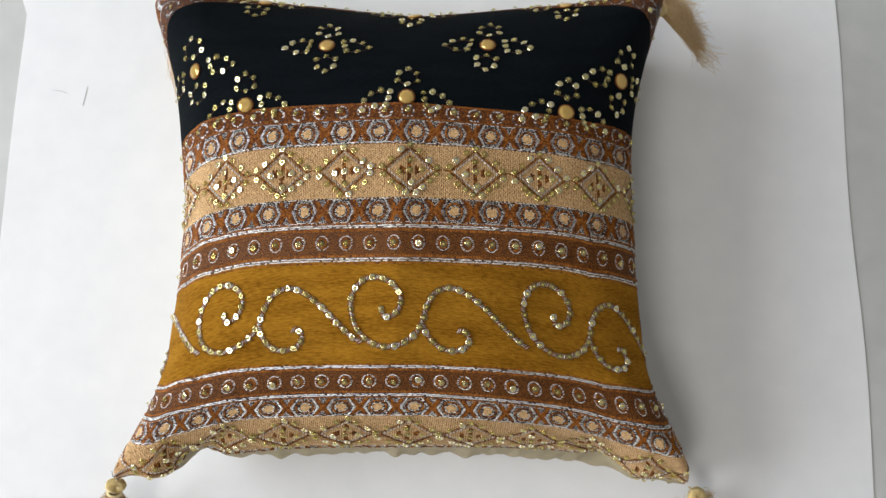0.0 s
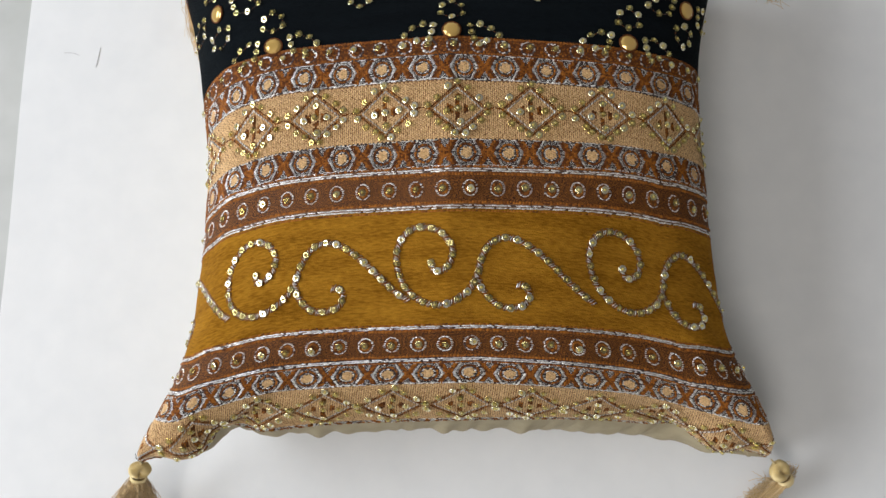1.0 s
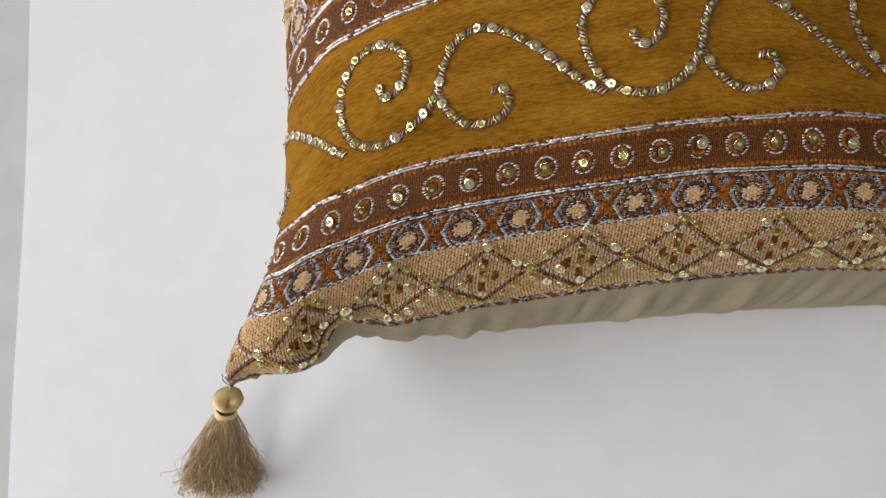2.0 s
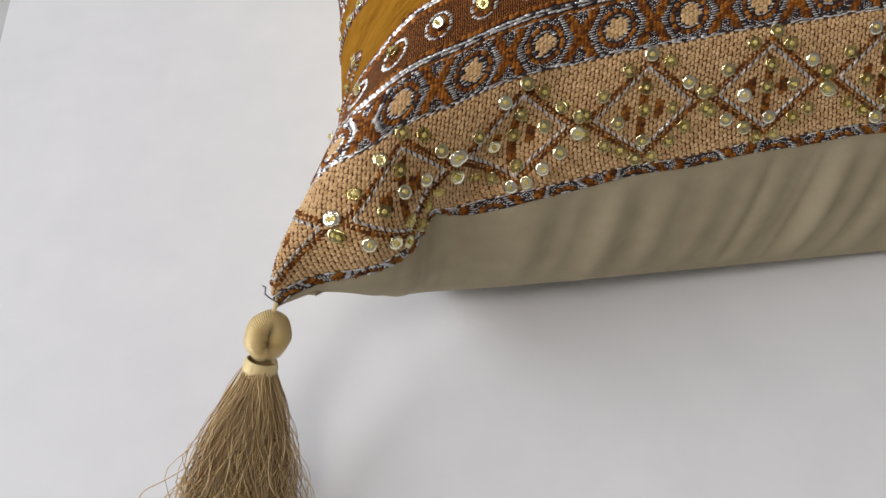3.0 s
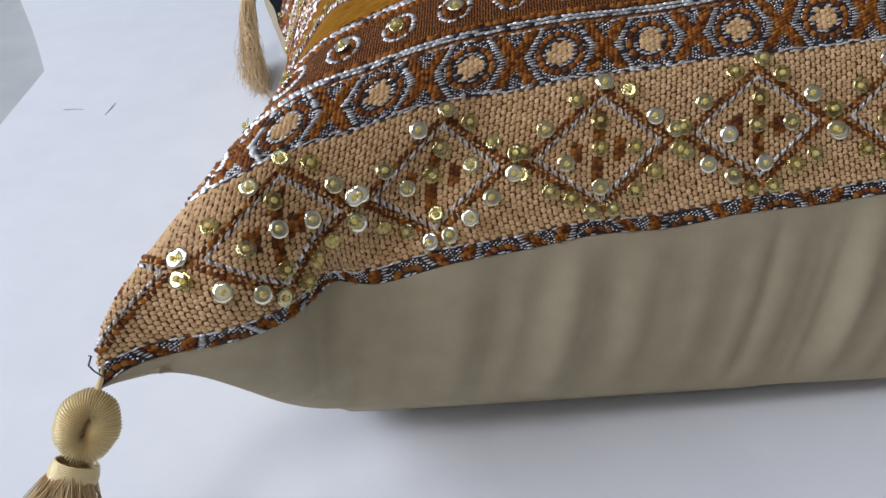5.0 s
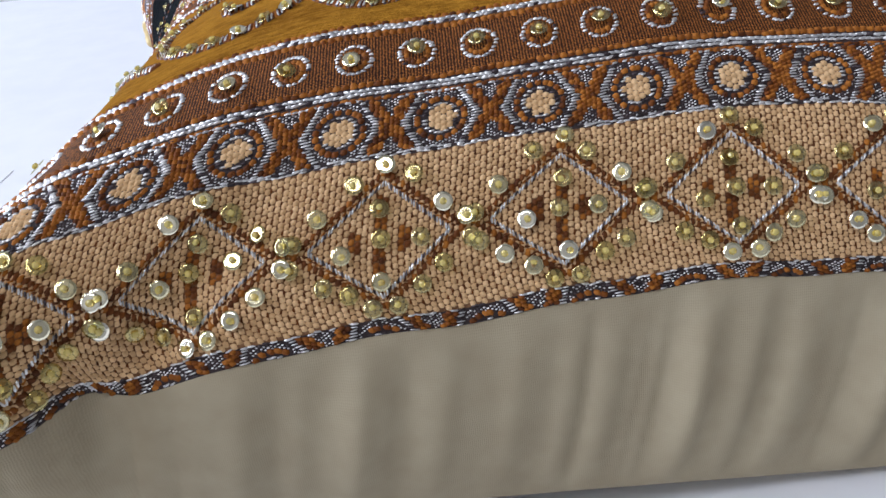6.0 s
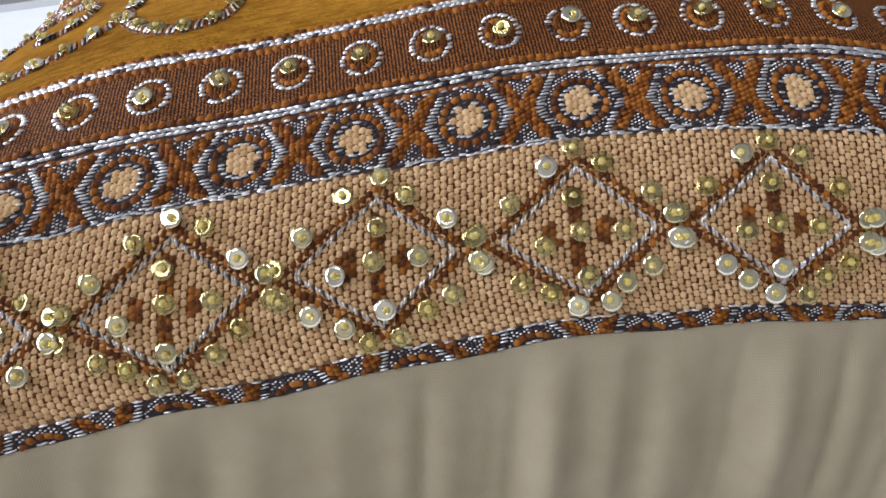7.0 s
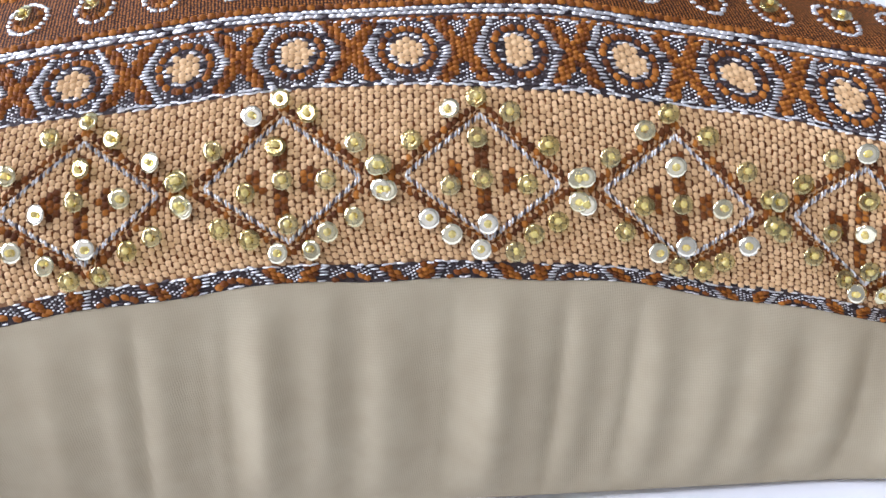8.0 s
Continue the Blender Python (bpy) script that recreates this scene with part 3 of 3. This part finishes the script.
def flower(cx, cy, keep, squash=1.0):
    gem_places.append((cx, cy))
    for petal in petals:
        pts = [(cx + x, cy + y * squash) for x, y in petal]
        for p, q in zip(pts, pts[1:] + pts[:1]):
            if keep(p[0], p[1]) and keep(q[0], q[1]):
                line(st, (p, q), 1.6, 0.1, 1.3, 0.5, 0.35, [DARK, GREY], 0.3)
        flower_places.extend(p for p in pts if keep(*p))


for cx, cy in ((41.0, 291.0), (138.7, 303.0), (251.6, 307.0), (353.0, 286.0)):
    flower(cx, cy, lambda x, y: 2 < x < CW - 2, 0.95)
for cx in (80.6, 197.8, 310.7):
    flower(cx, 256.5, lambda x, y: y > STRIP1 - 4, 0.95)
for cx in (84.0, 194.6, 304.5):
    flower(cx, 358.0, lambda x, y: y < 369, 0.95)
for x in np.arange(7, CW, 16.0):
    flower_places.append((x, (HEX3 + STRIP1) / 2 + 0.5))
    flower_places.append((x + 5, float(top_strip(x + 5)) + 5.0))
st.sew("petal_threads", "dark gold threads joining the sequins of the flowers")

# ---- sequins with glass beads ----
def disc_mesh():
    n = 12
    rows = [(0.55, 0.20), (1.5, 0.21), (2.3, 0.25), (2.3, 0.13)]
    v = [(r * math.cos(t) / 1000, r * math.sin(t) / 1000, z / 1000) for r, z in rows for t in np.arange(n) * 2 * math.pi / n]
    f = [(i * n + j, i * n + (j + 1) % n, (i + 1) * n + (j + 1) % n, (i + 1) * n + j)[::-1] for i in range(3) for j in range(n)]
    return v, f


def bead_mesh():
    n = 7
    rows = [(0.35, 0.25), (0.72, 0.38), (0.86, 0.75), (0.66, 1.10), (0.30, 1.24)]
    v = [(r * math.cos(t) / 1000, r * math.sin(t) / 1000, z / 1000) for r, z in rows for t in np.arange(n) * 2 * math.pi / n]
    f = [(i * n + j, i * n + (j + 1) % n, (i + 1) * n + (j + 1) % n, (i + 1) * n + j) for i in range(4) for j in range(n)]
    return v, f + [tuple(range(4 * n, 5 * n))]


def plain_mesh(name, vf, mat, smooth=True):
    me = bpy.data.meshes.new(name)
    me.from_pydata(vf[0], [], vf[1])
    me.materials.append(mat)
    me.polygons.foreach_set("use_smooth", [smooth] * len(me.polygons))
    return me


def seat(X, Y, lift, tilt, spin=None, lean=(0, 0, 0)):
    """The pose of a small thing sewn flat on the front, in the cushion's space."""
    p = on_cloth(np.array([X]), np.array([Y]), np.array([lift]))[0]
    n = Vector(sample(NORMAL, np.array([X / CW]), np.array([(Y + droop(X / CW, Y)) / CH]))[0]) + Vector(dice.normal(0, tilt, 3)) + Vector(lean)
    q = n.normalized().to_track_quat("Z", "Y").to_matrix().to_4x4()
    return Matrix.Translation(Vector(p)) @ q @ Matrix.Rotation(dice.uniform(0, 6.28) if spin is None else spin, 4, "Z")


DIAMOND = [(0, 16.4), (-6.3, 13.3), (6.3, 13.3), (-13.3, 6.9), (13.3, 6.9), (-18.6, 2.4), (18.4, 2.2), (-18.3, -3.6), (18.6, -3.0), (-12.2, -8.6), (13.4, -7.6), (-6.6, -11.9),
           (8.0, -11.2), (-2.6, -15.2), (3.6, -15.4), (0, 7.2), (0, 0.2), (-7.2, -1.6), (8.4, 0.0), (0.6, -9.2)]


def diamond_places(first, pitch, centre):
    return [(c + x + dice.normal(0, 0.45), centre + y + dice.normal(0, 0.4)) for c in np.arange(first % pitch - pitch, CW + pitch, pitch) for x, y in DIAMOND if 3 < c + x < CW - 3]


disc, bead = plain_mesh("sequin", disc_mesh(), FOIL), plain_mesh("bead", bead_mesh(), BEAD, False)
near = [p for p in diamond_places(82.6, 38.6, 22.4) if p[0] > 20]
near += [(x + dice.normal(0, 0.5), 69.4 + dice.normal(0, 0.6)) for x in np.arange(DOTS_LOW[0] % DOTS_LOW[1], CW, DOTS_LOW[1]) if 4 < x < CW - 4]
for X, Y in near:
    if not 2 < Y < CH:
        continue
    m = seat(X, Y, 0.0013, 0.12, None, (-0.16, -0.10, 0.10))
    ob = new("sequin", disc)
    ob.parent, ob.matrix_basis = cushion, m
    kid = new("bead", bead)
    kid.parent = ob
    kid.matrix_basis = Matrix.Rotation(dice.normal(0, 0.3), 4, "X") @ Matrix.Rotation(dice.uniform(0, 6.28), 4, "Z")
far = diamond_places(201.0, 45.4, 205.8) + scroll_places + flower_places
far += [(x + dice.normal(0, 0.4), (LINE3 + DOT2) / 2 + dice.normal(0, 0.5)) for x in np.arange(DOTS_HIGH[0] % DOTS_HIGH[1], CW, DOTS_HIGH[1])]
verts, sizes, corners, which = [], [], [], []
for X, Y in far:
    if not (3 < X < CW - 3 and 2 < Y < CH - 1):
        continue
    m = seat(X, Y, 0.0011, 0.13, None, (-0.06, 0.0, 0.0))
    for k, (v, f) in enumerate((disc_mesh(), bead_mesh())):
        b0 = len(verts)
        verts += [m @ Vector(p) for p in v]
        for face in f:
            sizes.append(len(face))
            corners += [b0 + i for i in face]
            which.append(k)
tagged(quick_mesh("sequin_trim", [tuple(v) for v in verts], sizes, corners, [FOIL, BEAD], which, cushion), "pale gold sequins with yellow beads", kind="stuff")

# ---- amber stones ----
def gem_mesh():
    n = 10
    rows = [(5.3, 0.0, 0), (5.1, 0.9, 0), (3.9, 1.8, 0.5), (2.3, 2.1, 0)]
    v = [(r * math.cos((j + o) * 2 * math.pi / n) / 1000, 1.05 * r * math.sin((j + o) * 2 * math.pi / n) / 1000, z / 1000) for r, z, o in rows for j in range(n)]
    f = [(j, (j + 1) % n, n + (j + 1) % n, n + j) for j in range(n)]
    for i in (1, 2):
        for j in range(n):
            k = (j + 1) % n
            a, b, c, d = i * n + j, i * n + k, (i + 1) * n + j, (i + 1) * n + k
            f += [(a, b, c), (b, d, c)] if i == 1 else [(a, b, d), (a, d, c)]
    return v, f + [tuple(range(3 * n, 4 * n))]


def setting_mesh():
    n, k = 24, 6
    v = [((5.5 + 0.45 * math.cos(q)) * math.cos(t) / 1000, (5.8 + 0.45 * math.cos(q)) * math.sin(t) / 1000, (0.4 + 0.6 * math.sin(q)) / 1000)
         for t in np.arange(n) * 2 * math.pi / n for q in np.arange(k) * 2 * math.pi / k]
    f = [(i * k + j, ((i + 1) % n) * k + j, ((i + 1) % n) * k + (j + 1) % k, i * k + (j + 1) % k) for i in range(n) for j in range(k)]
    return v, f


gem, setting = plain_mesh("amber_stone", gem_mesh(), AMBER, False), plain_mesh("setting", setting_mesh(), Y_DARK)
for X, Y in gem_places:
    ob = new("amber_stone", gem)
    ob.parent, ob.matrix_basis = cushion, seat(X, min(Y, CH - 2), 0.0008, 0.03, 0.0)
    ob["label"] = "faceted amber glass stone"
    kid = new("setting", setting)
    kid.parent = ob

# ---- back panel: bulges below the seam, turns under and lies on the paper ----
ring = np.concatenate([GRID[:, 0], GRID[-1, 1:], GRID[-2::-1, -1], GRID[0, -2:0:-1]])
ra = np.concatenate([AA[:, 0], AA[-1, 1:], AA[-2::-1, -1], AA[0, -2:0:-1]])
rb = np.concatenate([BB[:, 0], BB[-1, 1:], BB[-2::-1, -1], BB[0, -2:0:-1]])
corner = (np.abs(2 * ra - 1) * np.abs(2 * rb - 1)) ** 9
ear_w = ((1 - ra) * rb) ** 9
tangent = np.roll(ring, -7, 0) - np.roll(ring, 7, 0)
normal2 = np.c_[tangent[:, 1], -tangent[:, 0]]
normal2 /= np.linalg.norm(normal2, axis=1)[:, None]
s = np.concatenate([[0], np.cumsum(np.linalg.norm(np.diff(ring, axis=0), axis=1))])
fold = np.array([noise.noise((x * 42, 0.3, 0)) + 0.6 * noise.noise((x * 95, 2.0, 0)) for x in s])
fold2 = np.array([noise.noise((x * 30, 5.3, 0)) for x in s])
layers = []
phis = np.concatenate([np.linspace(0, 1, 44), [1.03, 1.12]])
under = rb < 0.001  # along the lower seam
lift = np.where(ra < 0.5, np.interp(rb, (0, 0.05, 0.10, 0.16, 0.24), (1, 0.95, 0.7, 0.25, 0)), 0)
zb = TZ + 0.0008 + (ring[:, 2] - 0.003 - TZ) * np.maximum(lift, np.clip(corner * 1.3, 0, 1)) + 0.02 * ear_w
full = (1 - 0.75 * np.clip(corner * 1.4, 0, 1)) * 0.25
# where the panel turns under: it lifts with the thin corner, sits clear of the paper, then lies on it
hem_y = np.interp(ra, (0, 0.03, 0.05, 0.07, 0.09, 0.13, 0.2, 0.3, 0.4, 0.5, 0.6, 0.8, 0.9, 0.95, 1),
                  (-0.060, -0.056, -0.052, -0.046, -0.036, -0.034, -0.037, -0.040, -0.042, -0.042, -0.042, -0.047, -0.055, -0.060, -0.062))
hem_z = np.interp(ra, (0, 0.03, 0.05, 0.07, 0.09, 0.13, 0.2, 0.3, 0.4, 0.5, 0.6, 0.8, 0.9, 0.95, 1),
                  (0.030, 0.030, 0.023, 0.007, -0.010, -0.014, -0.014, -0.015, -0.017, -0.022, -0.027, -0.030, -0.028, -0.018, 0.0))
hem_z = np.minimum(hem_z, ring[:, 2] - 0.003)
softened = lambda a: np.convolve(np.r_[a[:7][::-1], a, a[-7:][::-1]], np.ones(15) / 15, "valid")
m_under = int(under.sum())
hem_y[:m_under], hem_z[:m_under] = softened(hem_y[:m_under]), softened(hem_z[:m_under])
slack = np.interp(ra, (0, 0.08, 0.14, 0.4, 0.6, 0.9, 1), (0.05, 0.3, 1.0, 1.15, 1.15, 0.7, 0.1))
for phi in phis:
    p1 = min(phi, 1)
    out, low = 0.0062 * math.sin(min(p1 / 0.9, 1) * math.pi) ** 0.8 - 0.006 * p1 ** 3, p1 ** 0.95
    swing = 0.0026 * math.sin(p1 * math.pi) ** 0.8
    shift_s = np.interp(s + 0.010 * p1, s, fold)
    crease = swing * (np.abs(shift_s) * 2.2 - 0.45 + 0.5 * fold2)
    o = out * full + crease * full - 0.012 * p1 ** 1.2
    xy = ring[:, :2] + normal2 * o[:, None]
    z = ring[:, 2] + (zb - ring[:, 2]) * low
    belly = ring[:, 1] + (hem_y - ring[:, 1]) * p1 ** 1.4 - 0.0045 * math.sin(p1 * math.pi) ** 0.8 * np.minimum(slack, 1) - crease * slack
    xy[under] = np.c_[ring[:, 0], belly][under]
    z = np.where(under, ring[:, 2] + (hem_z - ring[:, 2]) * p1 ** 0.95, z)
    if phi > 1.05:
        xy, z = ORIGIN[:2] + (ring[:, :2] - ORIGIN[:2]) * 0.55, np.full(len(ring), TZ + 0.0012)
    elif phi > 1:
        xy[under] += np.array((0.0, 0.011))
        z = np.where(under, np.maximum(TZ + 0.0008, hem_z - 0.013 * ramp(ra, 0.08, 0.13) * (1 - ramp(ra, 0.9, 0.98))), z - 0.0005)
    layers.append(np.c_[xy, z])
layers = np.array(layers) - ORIGIN
nr = layers.shape[1]
k = np.arange(len(layers) * nr).reshape(len(layers), nr)
kk = np.roll(k, -1, 1)
bf = np.stack([k[:-1], k[1:], kk[1:], kk[:-1]], -1).reshape(-1, 4)
quick_mesh("back_panel", layers.reshape(-1, 3), np.full(len(bf), 4), bf.ravel(), [COTTON], None, cushion)["label"] = "plain beige cotton back with soft creases"

# ---- tassels ----
def tube(path, radius, sides=3):
    """Corners and faces of a thin thread along a path."""
    path = np.asarray(path)
    t = np.gradient(path, axis=0)
    t /= np.linalg.norm(t, axis=1)[:, None] + 1e-12
    ref = np.array((0.31, 0.52, 0.79))
    u = np.cross(t, ref)
    u /= np.linalg.norm(u, axis=1)[:, None] + 1e-12
    w = np.cross(t, u)
    ang = np.arange(sides) * 2 * math.pi / sides
    v = path[:, None] + radius * (u[:, None] * np.cos(ang)[None, :, None] + w[:, None] * np.sin(ang)[None, :, None])
    q = np.arange(len(path) * sides).reshape(len(path), sides)
    qq = np.roll(q, -1, 1)
    return v.reshape(-1, 3), np.stack([q[:-1], qq[:-1], qq[1:], q[1:]], -1).reshape(-1, 4)


def join_tubes(paths, radii, sides=3):
    vs, fs, n = [], [], 0
    for p, r in zip(paths, radii):
        v, f = tube(p, r, sides)
        vs.append(v)
        fs.append(f + n)
        n += len(v)
    return np.concatenate(vs), np.concatenate(fs)


def tassel(base, neck, end, up, width, count, label, floor):
    """A wound silk head, a bound neck and a loose fringe; parts of the cushion."""
    base, neck, end, up = (np.array(p, float) for p in (base, neck, end, up))
    axis = neck - base
    length = np.linalg.norm(axis)
    axis /= length
    side = np.cross(axis, up)
    side /= np.linalg.norm(side)
    up = np.cross(side, axis)
    mid = base + axis * length * 0.47
    n, kq = 640, 12
    th, ps = np.meshgrid(np.arange(n) * 2 * math.pi / n, np.arange(kq) * 2 * math.pi / kq, indexing="ij")
    r2 = 0.0037 * (1 + 0.06 * np.cos(th * 64 + 1.6 * np.sin(ps)) + 0.03 * np.sin(th * 7 + ps))
    R = 0.0034
    P = (mid + axis * ((R * 1.45 + r2 * np.cos(ps)) * np.cos(th))[..., None] + side * ((R + r2 * np.cos(ps)) * np.sin(th))[..., None] + up * (r2 * 0.95 * np.sin(ps))[..., None])
    q = np.arange(n * kq).reshape(n, kq)
    qa, qb = np.roll(q, -1, 0), np.roll(q, -1, 1)
    f = np.stack([q, qa, np.roll(qa, -1, 1), qb], -1).reshape(-1, 4)
    head = quick_mesh("tassel", P.reshape(-1, 3) - ORIGIN, np.full(len(f), 4), f.ravel(), [SILK], None, cushion)
    head["label"] = label
    start = base + axis * length * 0.86
    t = np.linspace(0, 1, 520)
    rr = 0.0047 + 0.0006 * np.sin(t * math.pi)
    coil = start + axis * (t * 0.0056)[:, None] + side * (rr * np.cos(t * 2 * math.pi * 16))[:, None] + up * (0.85 * rr * np.sin(t * 2 * math.pi * 16))[:, None]
    v, f = tube(coil, 0.00026, 5)
    b = quick_mesh("neck_binding", v - ORIGIN, np.full(len(f), 4), f.ravel(), [SILK], None, head)
    loop = np.array([base - axis * 0.004 + side * 0.0004, base - axis * 0.001, base + axis * 0.003, base + axis * 0.006])
    v, f = tube(loop, 0.0007, 6)
    quick_mesh("cord", v - ORIGIN, np.full(len(f), 4), f.ravel(), [SILK], None, head)
    paths, radii = [], []
    root = start + axis * 0.002
    spread = np.linalg.norm(end - root)
    for i in range(count):
        t = np.linspace(0, 1, 15)[:, None]
        a = dice.uniform(0, 2 * math.pi)
        rad = math.sqrt(dice.uniform(0, 1))
        off = side * math.cos(a) * rad + up * math.sin(a) * rad
        fan = float(np.clip(dice.normal(0, 0.42), -1.0, 1.0))
        reach = dice.uniform(0.80, 1.06)
        target = root + (end - root) * reach + side * fan * width + up * abs(dice.normal(0, 0.25)) * width * 0.7
        belly = root + (end - root) * 0.42 + side * fan * width * 0.95 + off * 0.004 + up * (0.004 + 0.004 * dice.random())
        p0 = root + off * 0.0046
        path = (1 - t) ** 2 * p0 + 2 * t * (1 - t) * belly + t ** 2 * target
        wob = dice.uniform(0, 6.28, 3)
        amp = 0.0026 * t ** 1.1 * dice.uniform(0.3, 2.6)
        path = path + side * amp * np.sin(t * dice.uniform(5, 13) + wob[0]) + up * 0.7 * amp * np.sin(t * dice.uniform(5, 13) + wob[1])
        if dice.random() < 0.16:
            path = path + side * (t ** 3) * dice.normal(0, 0.006) + axis * (t ** 4) * dice.normal(0, 0.006)
        path[:, 2] = np.maximum(path[:, 2], floor + 0.0004 + 0.004 * dice.random() * (1 - t[:, 0] * 0.7))
        paths.append(path)
        radii.append(dice.uniform(0.00010, 0.00021))
    v, f = join_tubes(paths, radii)
    tagged(quick_mesh("fringe", v - ORIGIN, np.full(len(f), 4), f.ravel(), [FRINGE], None, head), "loose beige silk fringe", kind="stuff")
    return head


UP = (0, 0, 1)
tassel((-0.2355, -0.0620, 0.0335), (-0.2440, -0.0730, 0.0165), (-0.2640, -0.1070, -0.0290), (0.25, -0.7, 0.6), 0.019, 1900, "cream silk tassel hanging onto the paper", TZ)
tassel((0.1790, -0.0650, 0.0040), (0.1900, -0.0770, -0.0080), (0.1740, -0.0880, -0.0290), (0.3, -0.3, 0.9), 0.024, 900, "cream silk tassel crumpled under the cushion's corner", TZ)
tassel((0.1570, 0.3030, 0.0300), (0.1680, 0.3080, 0.0200), (0.1860, 0.3000, 0.0080), (0.2, 0.1, 0.95), 0.044, 1500, "bushy cream silk tassel lying on the paper", TZ)
tassel((-0.2370, 0.3200, 0.0420), (-0.2380, 0.3180, 0.0050), (-0.2320, 0.2660, -0.0290), (-0.5, -0.1, 0.8), 0.024, 1100, "cream silk tassel tucked beside the cushion's edge", TZ)

# loose threads at the lower left corner and on the paper
def thread(name, pts, radius, mat, label):
    v, f = tube(np.c_[smooth_line([p[:2] for p in pts], 8), smooth_line([(p[2], 0) for p in pts], 8)[:, 0]], radius, 5)
    return tagged(quick_mesh(name, v, np.full(len(f), 4), f.ravel(), [mat]), label, "thread")


thread("loose_thread", [(-0.3520, 0.2588, TZ + 0.0003), (-0.3450, 0.2584, TZ + 0.0003), (-0.3397, 0.2562, TZ + 0.0004)], 0.00017, PENCIL, "short grey thread lying on white paper")
thread("loose_thread", [(-0.3220, 0.2625, TZ + 0.0003), (-0.3230, 0.2540, TZ + 0.0003), (-0.3244, 0.2452, TZ + 0.0004)], 0.00017, PENCIL, "short grey thread lying on white paper")
v, f = tube(np.array([(-0.2385, -0.0560, 0.0365), (-0.2375, -0.0572, 0.0372), (-0.2380, -0.0590, 0.0362), (-0.2365, -0.0605, 0.0355), (-0.2335, -0.0625, 0.0345)]), 0.00022, 5)
quick_mesh("stray_thread", v - ORIGIN, np.full(len(f), 4), f.ravel(), [INK], None, cushion)

# ---- paper, table, room ----
def sheet():
    """The paper: a thin sheet whose long edges wander and lift a little."""
    nx, ny = 40, 60
    v = []
    for zoff in (0.0, -0.0009):
        for j in range(ny):
            y = -0.55 + 1.3 * j / (ny - 1)
            for i in range(nx):
                q = i / (nx - 1)
                x0, x1 = -0.3840 - 0.4 * max(0.0, y - 0.33) + 0.0012 * math.sin(y * 19), 0.3295 + 0.0035 * y + 0.0016 * math.sin(y * 23 + 1)
                lift = 0.0003 * max(0.0, (abs(2 * q - 1) - 0.94) / 0.06) * (1 + math.sin(y * 17))
                v.append((x0 + (x1 - x0) * q, y, TZ + zoff + lift))
    m = nx * ny
    f = []
    for j in range(ny - 1):
        for i in range(nx - 1):
            a = j * nx + i
            f += [(a, a + 1, a + nx + 1, a + nx), (m + a, m + a + nx, m + a + nx + 1, m + a + 1)]
    for j in range(ny - 1):
        for i, flip in ((0, False), (nx - 1, True)):
            a = j * nx + i
            quad = (a, a + nx, m + a + nx, m + a)
            f.append(quad[::-1] if flip else quad)
    return v, f


tagged(new("paper_sheet", plain_mesh("paper_sheet", sheet(), PAPER, False)), "large plain white paper sheet on a grey table", "paper")
table = new("table")
tagged(table, "grey tabletop under the white paper sheet", "table")
box("tabletop", (-0.80, -0.75, TZ - 0.034), (0.85, 0.80, TZ - 0.0012), TABLE, table)
for x in (-0.74, 0.74):
    for y in (-0.68, 0.73):
        box("leg", (x - 0.03, y - 0.03, -0.75), (x + 0.03, y + 0.03, TZ - 0.034), TABLE, table)
LO, HI = -0.75, 2.55
for name, lo, hi in (("wall_north", (-2, 2.0, LO), (2, 2.1, HI)), ("wall_south", (-2, -2.1, LO), (2, -2.0, HI)), ("wall_east", (2, -2.1, LO), (2.1, 2.1, HI)),
                     ("floor", (-2.1, -2.1, LO - 0.1), (2.1, 2.1, LO)), ("ceiling", (-2.1, -2.1, HI), (2.1, 2.1, HI + 0.1))):
    tagged(box(name, lo, hi, WALL), kind="structure")
Y0, Y1, Z0, Z1 = WINDOW
for lo, hi in (((-2.1, -2.1, LO), (-2, Y0, HI)), ((-2.1, Y1, LO), (-2, 2.1, HI)), ((-2.1, Y0, LO), (-2, Y1, Z0)), ((-2.1, Y0, Z1), (-2, Y1, HI))):
    tagged(box("wall_west", lo, hi, WALL), kind="structure")
window = tagged(new("window_1"), kind="structure")
for lo, hi in (((-2.06, Y0, Z0), (-2.02, Y0 + 0.05, Z1)), ((-2.06, Y1 - 0.05, Z0), (-2.02, Y1, Z1)), ((-2.06, Y0 + 0.05, Z0), (-2.02, Y1 - 0.05, Z0 + 0.05)),
               ((-2.06, Y0 + 0.05, Z1 - 0.05), (-2.02, Y1 - 0.05, Z1)), ((-2.06, (Y0 + Y1) / 2 - 0.02, Z0 + 0.05), (-2.02, (Y0 + Y1) / 2 + 0.02, Z1 - 0.05))):
    box("window_frame", lo, hi, WALL, window)
# out-of-view housing added around the fill lamp
fixture = tagged(new("fill_panel_fixture"), "unseen square ceiling panel added to house the fill light", "lamp")
box("frame", (-1.32, -1.42, 2.495), (-0.48, -0.58, HI), WALL, fixture)
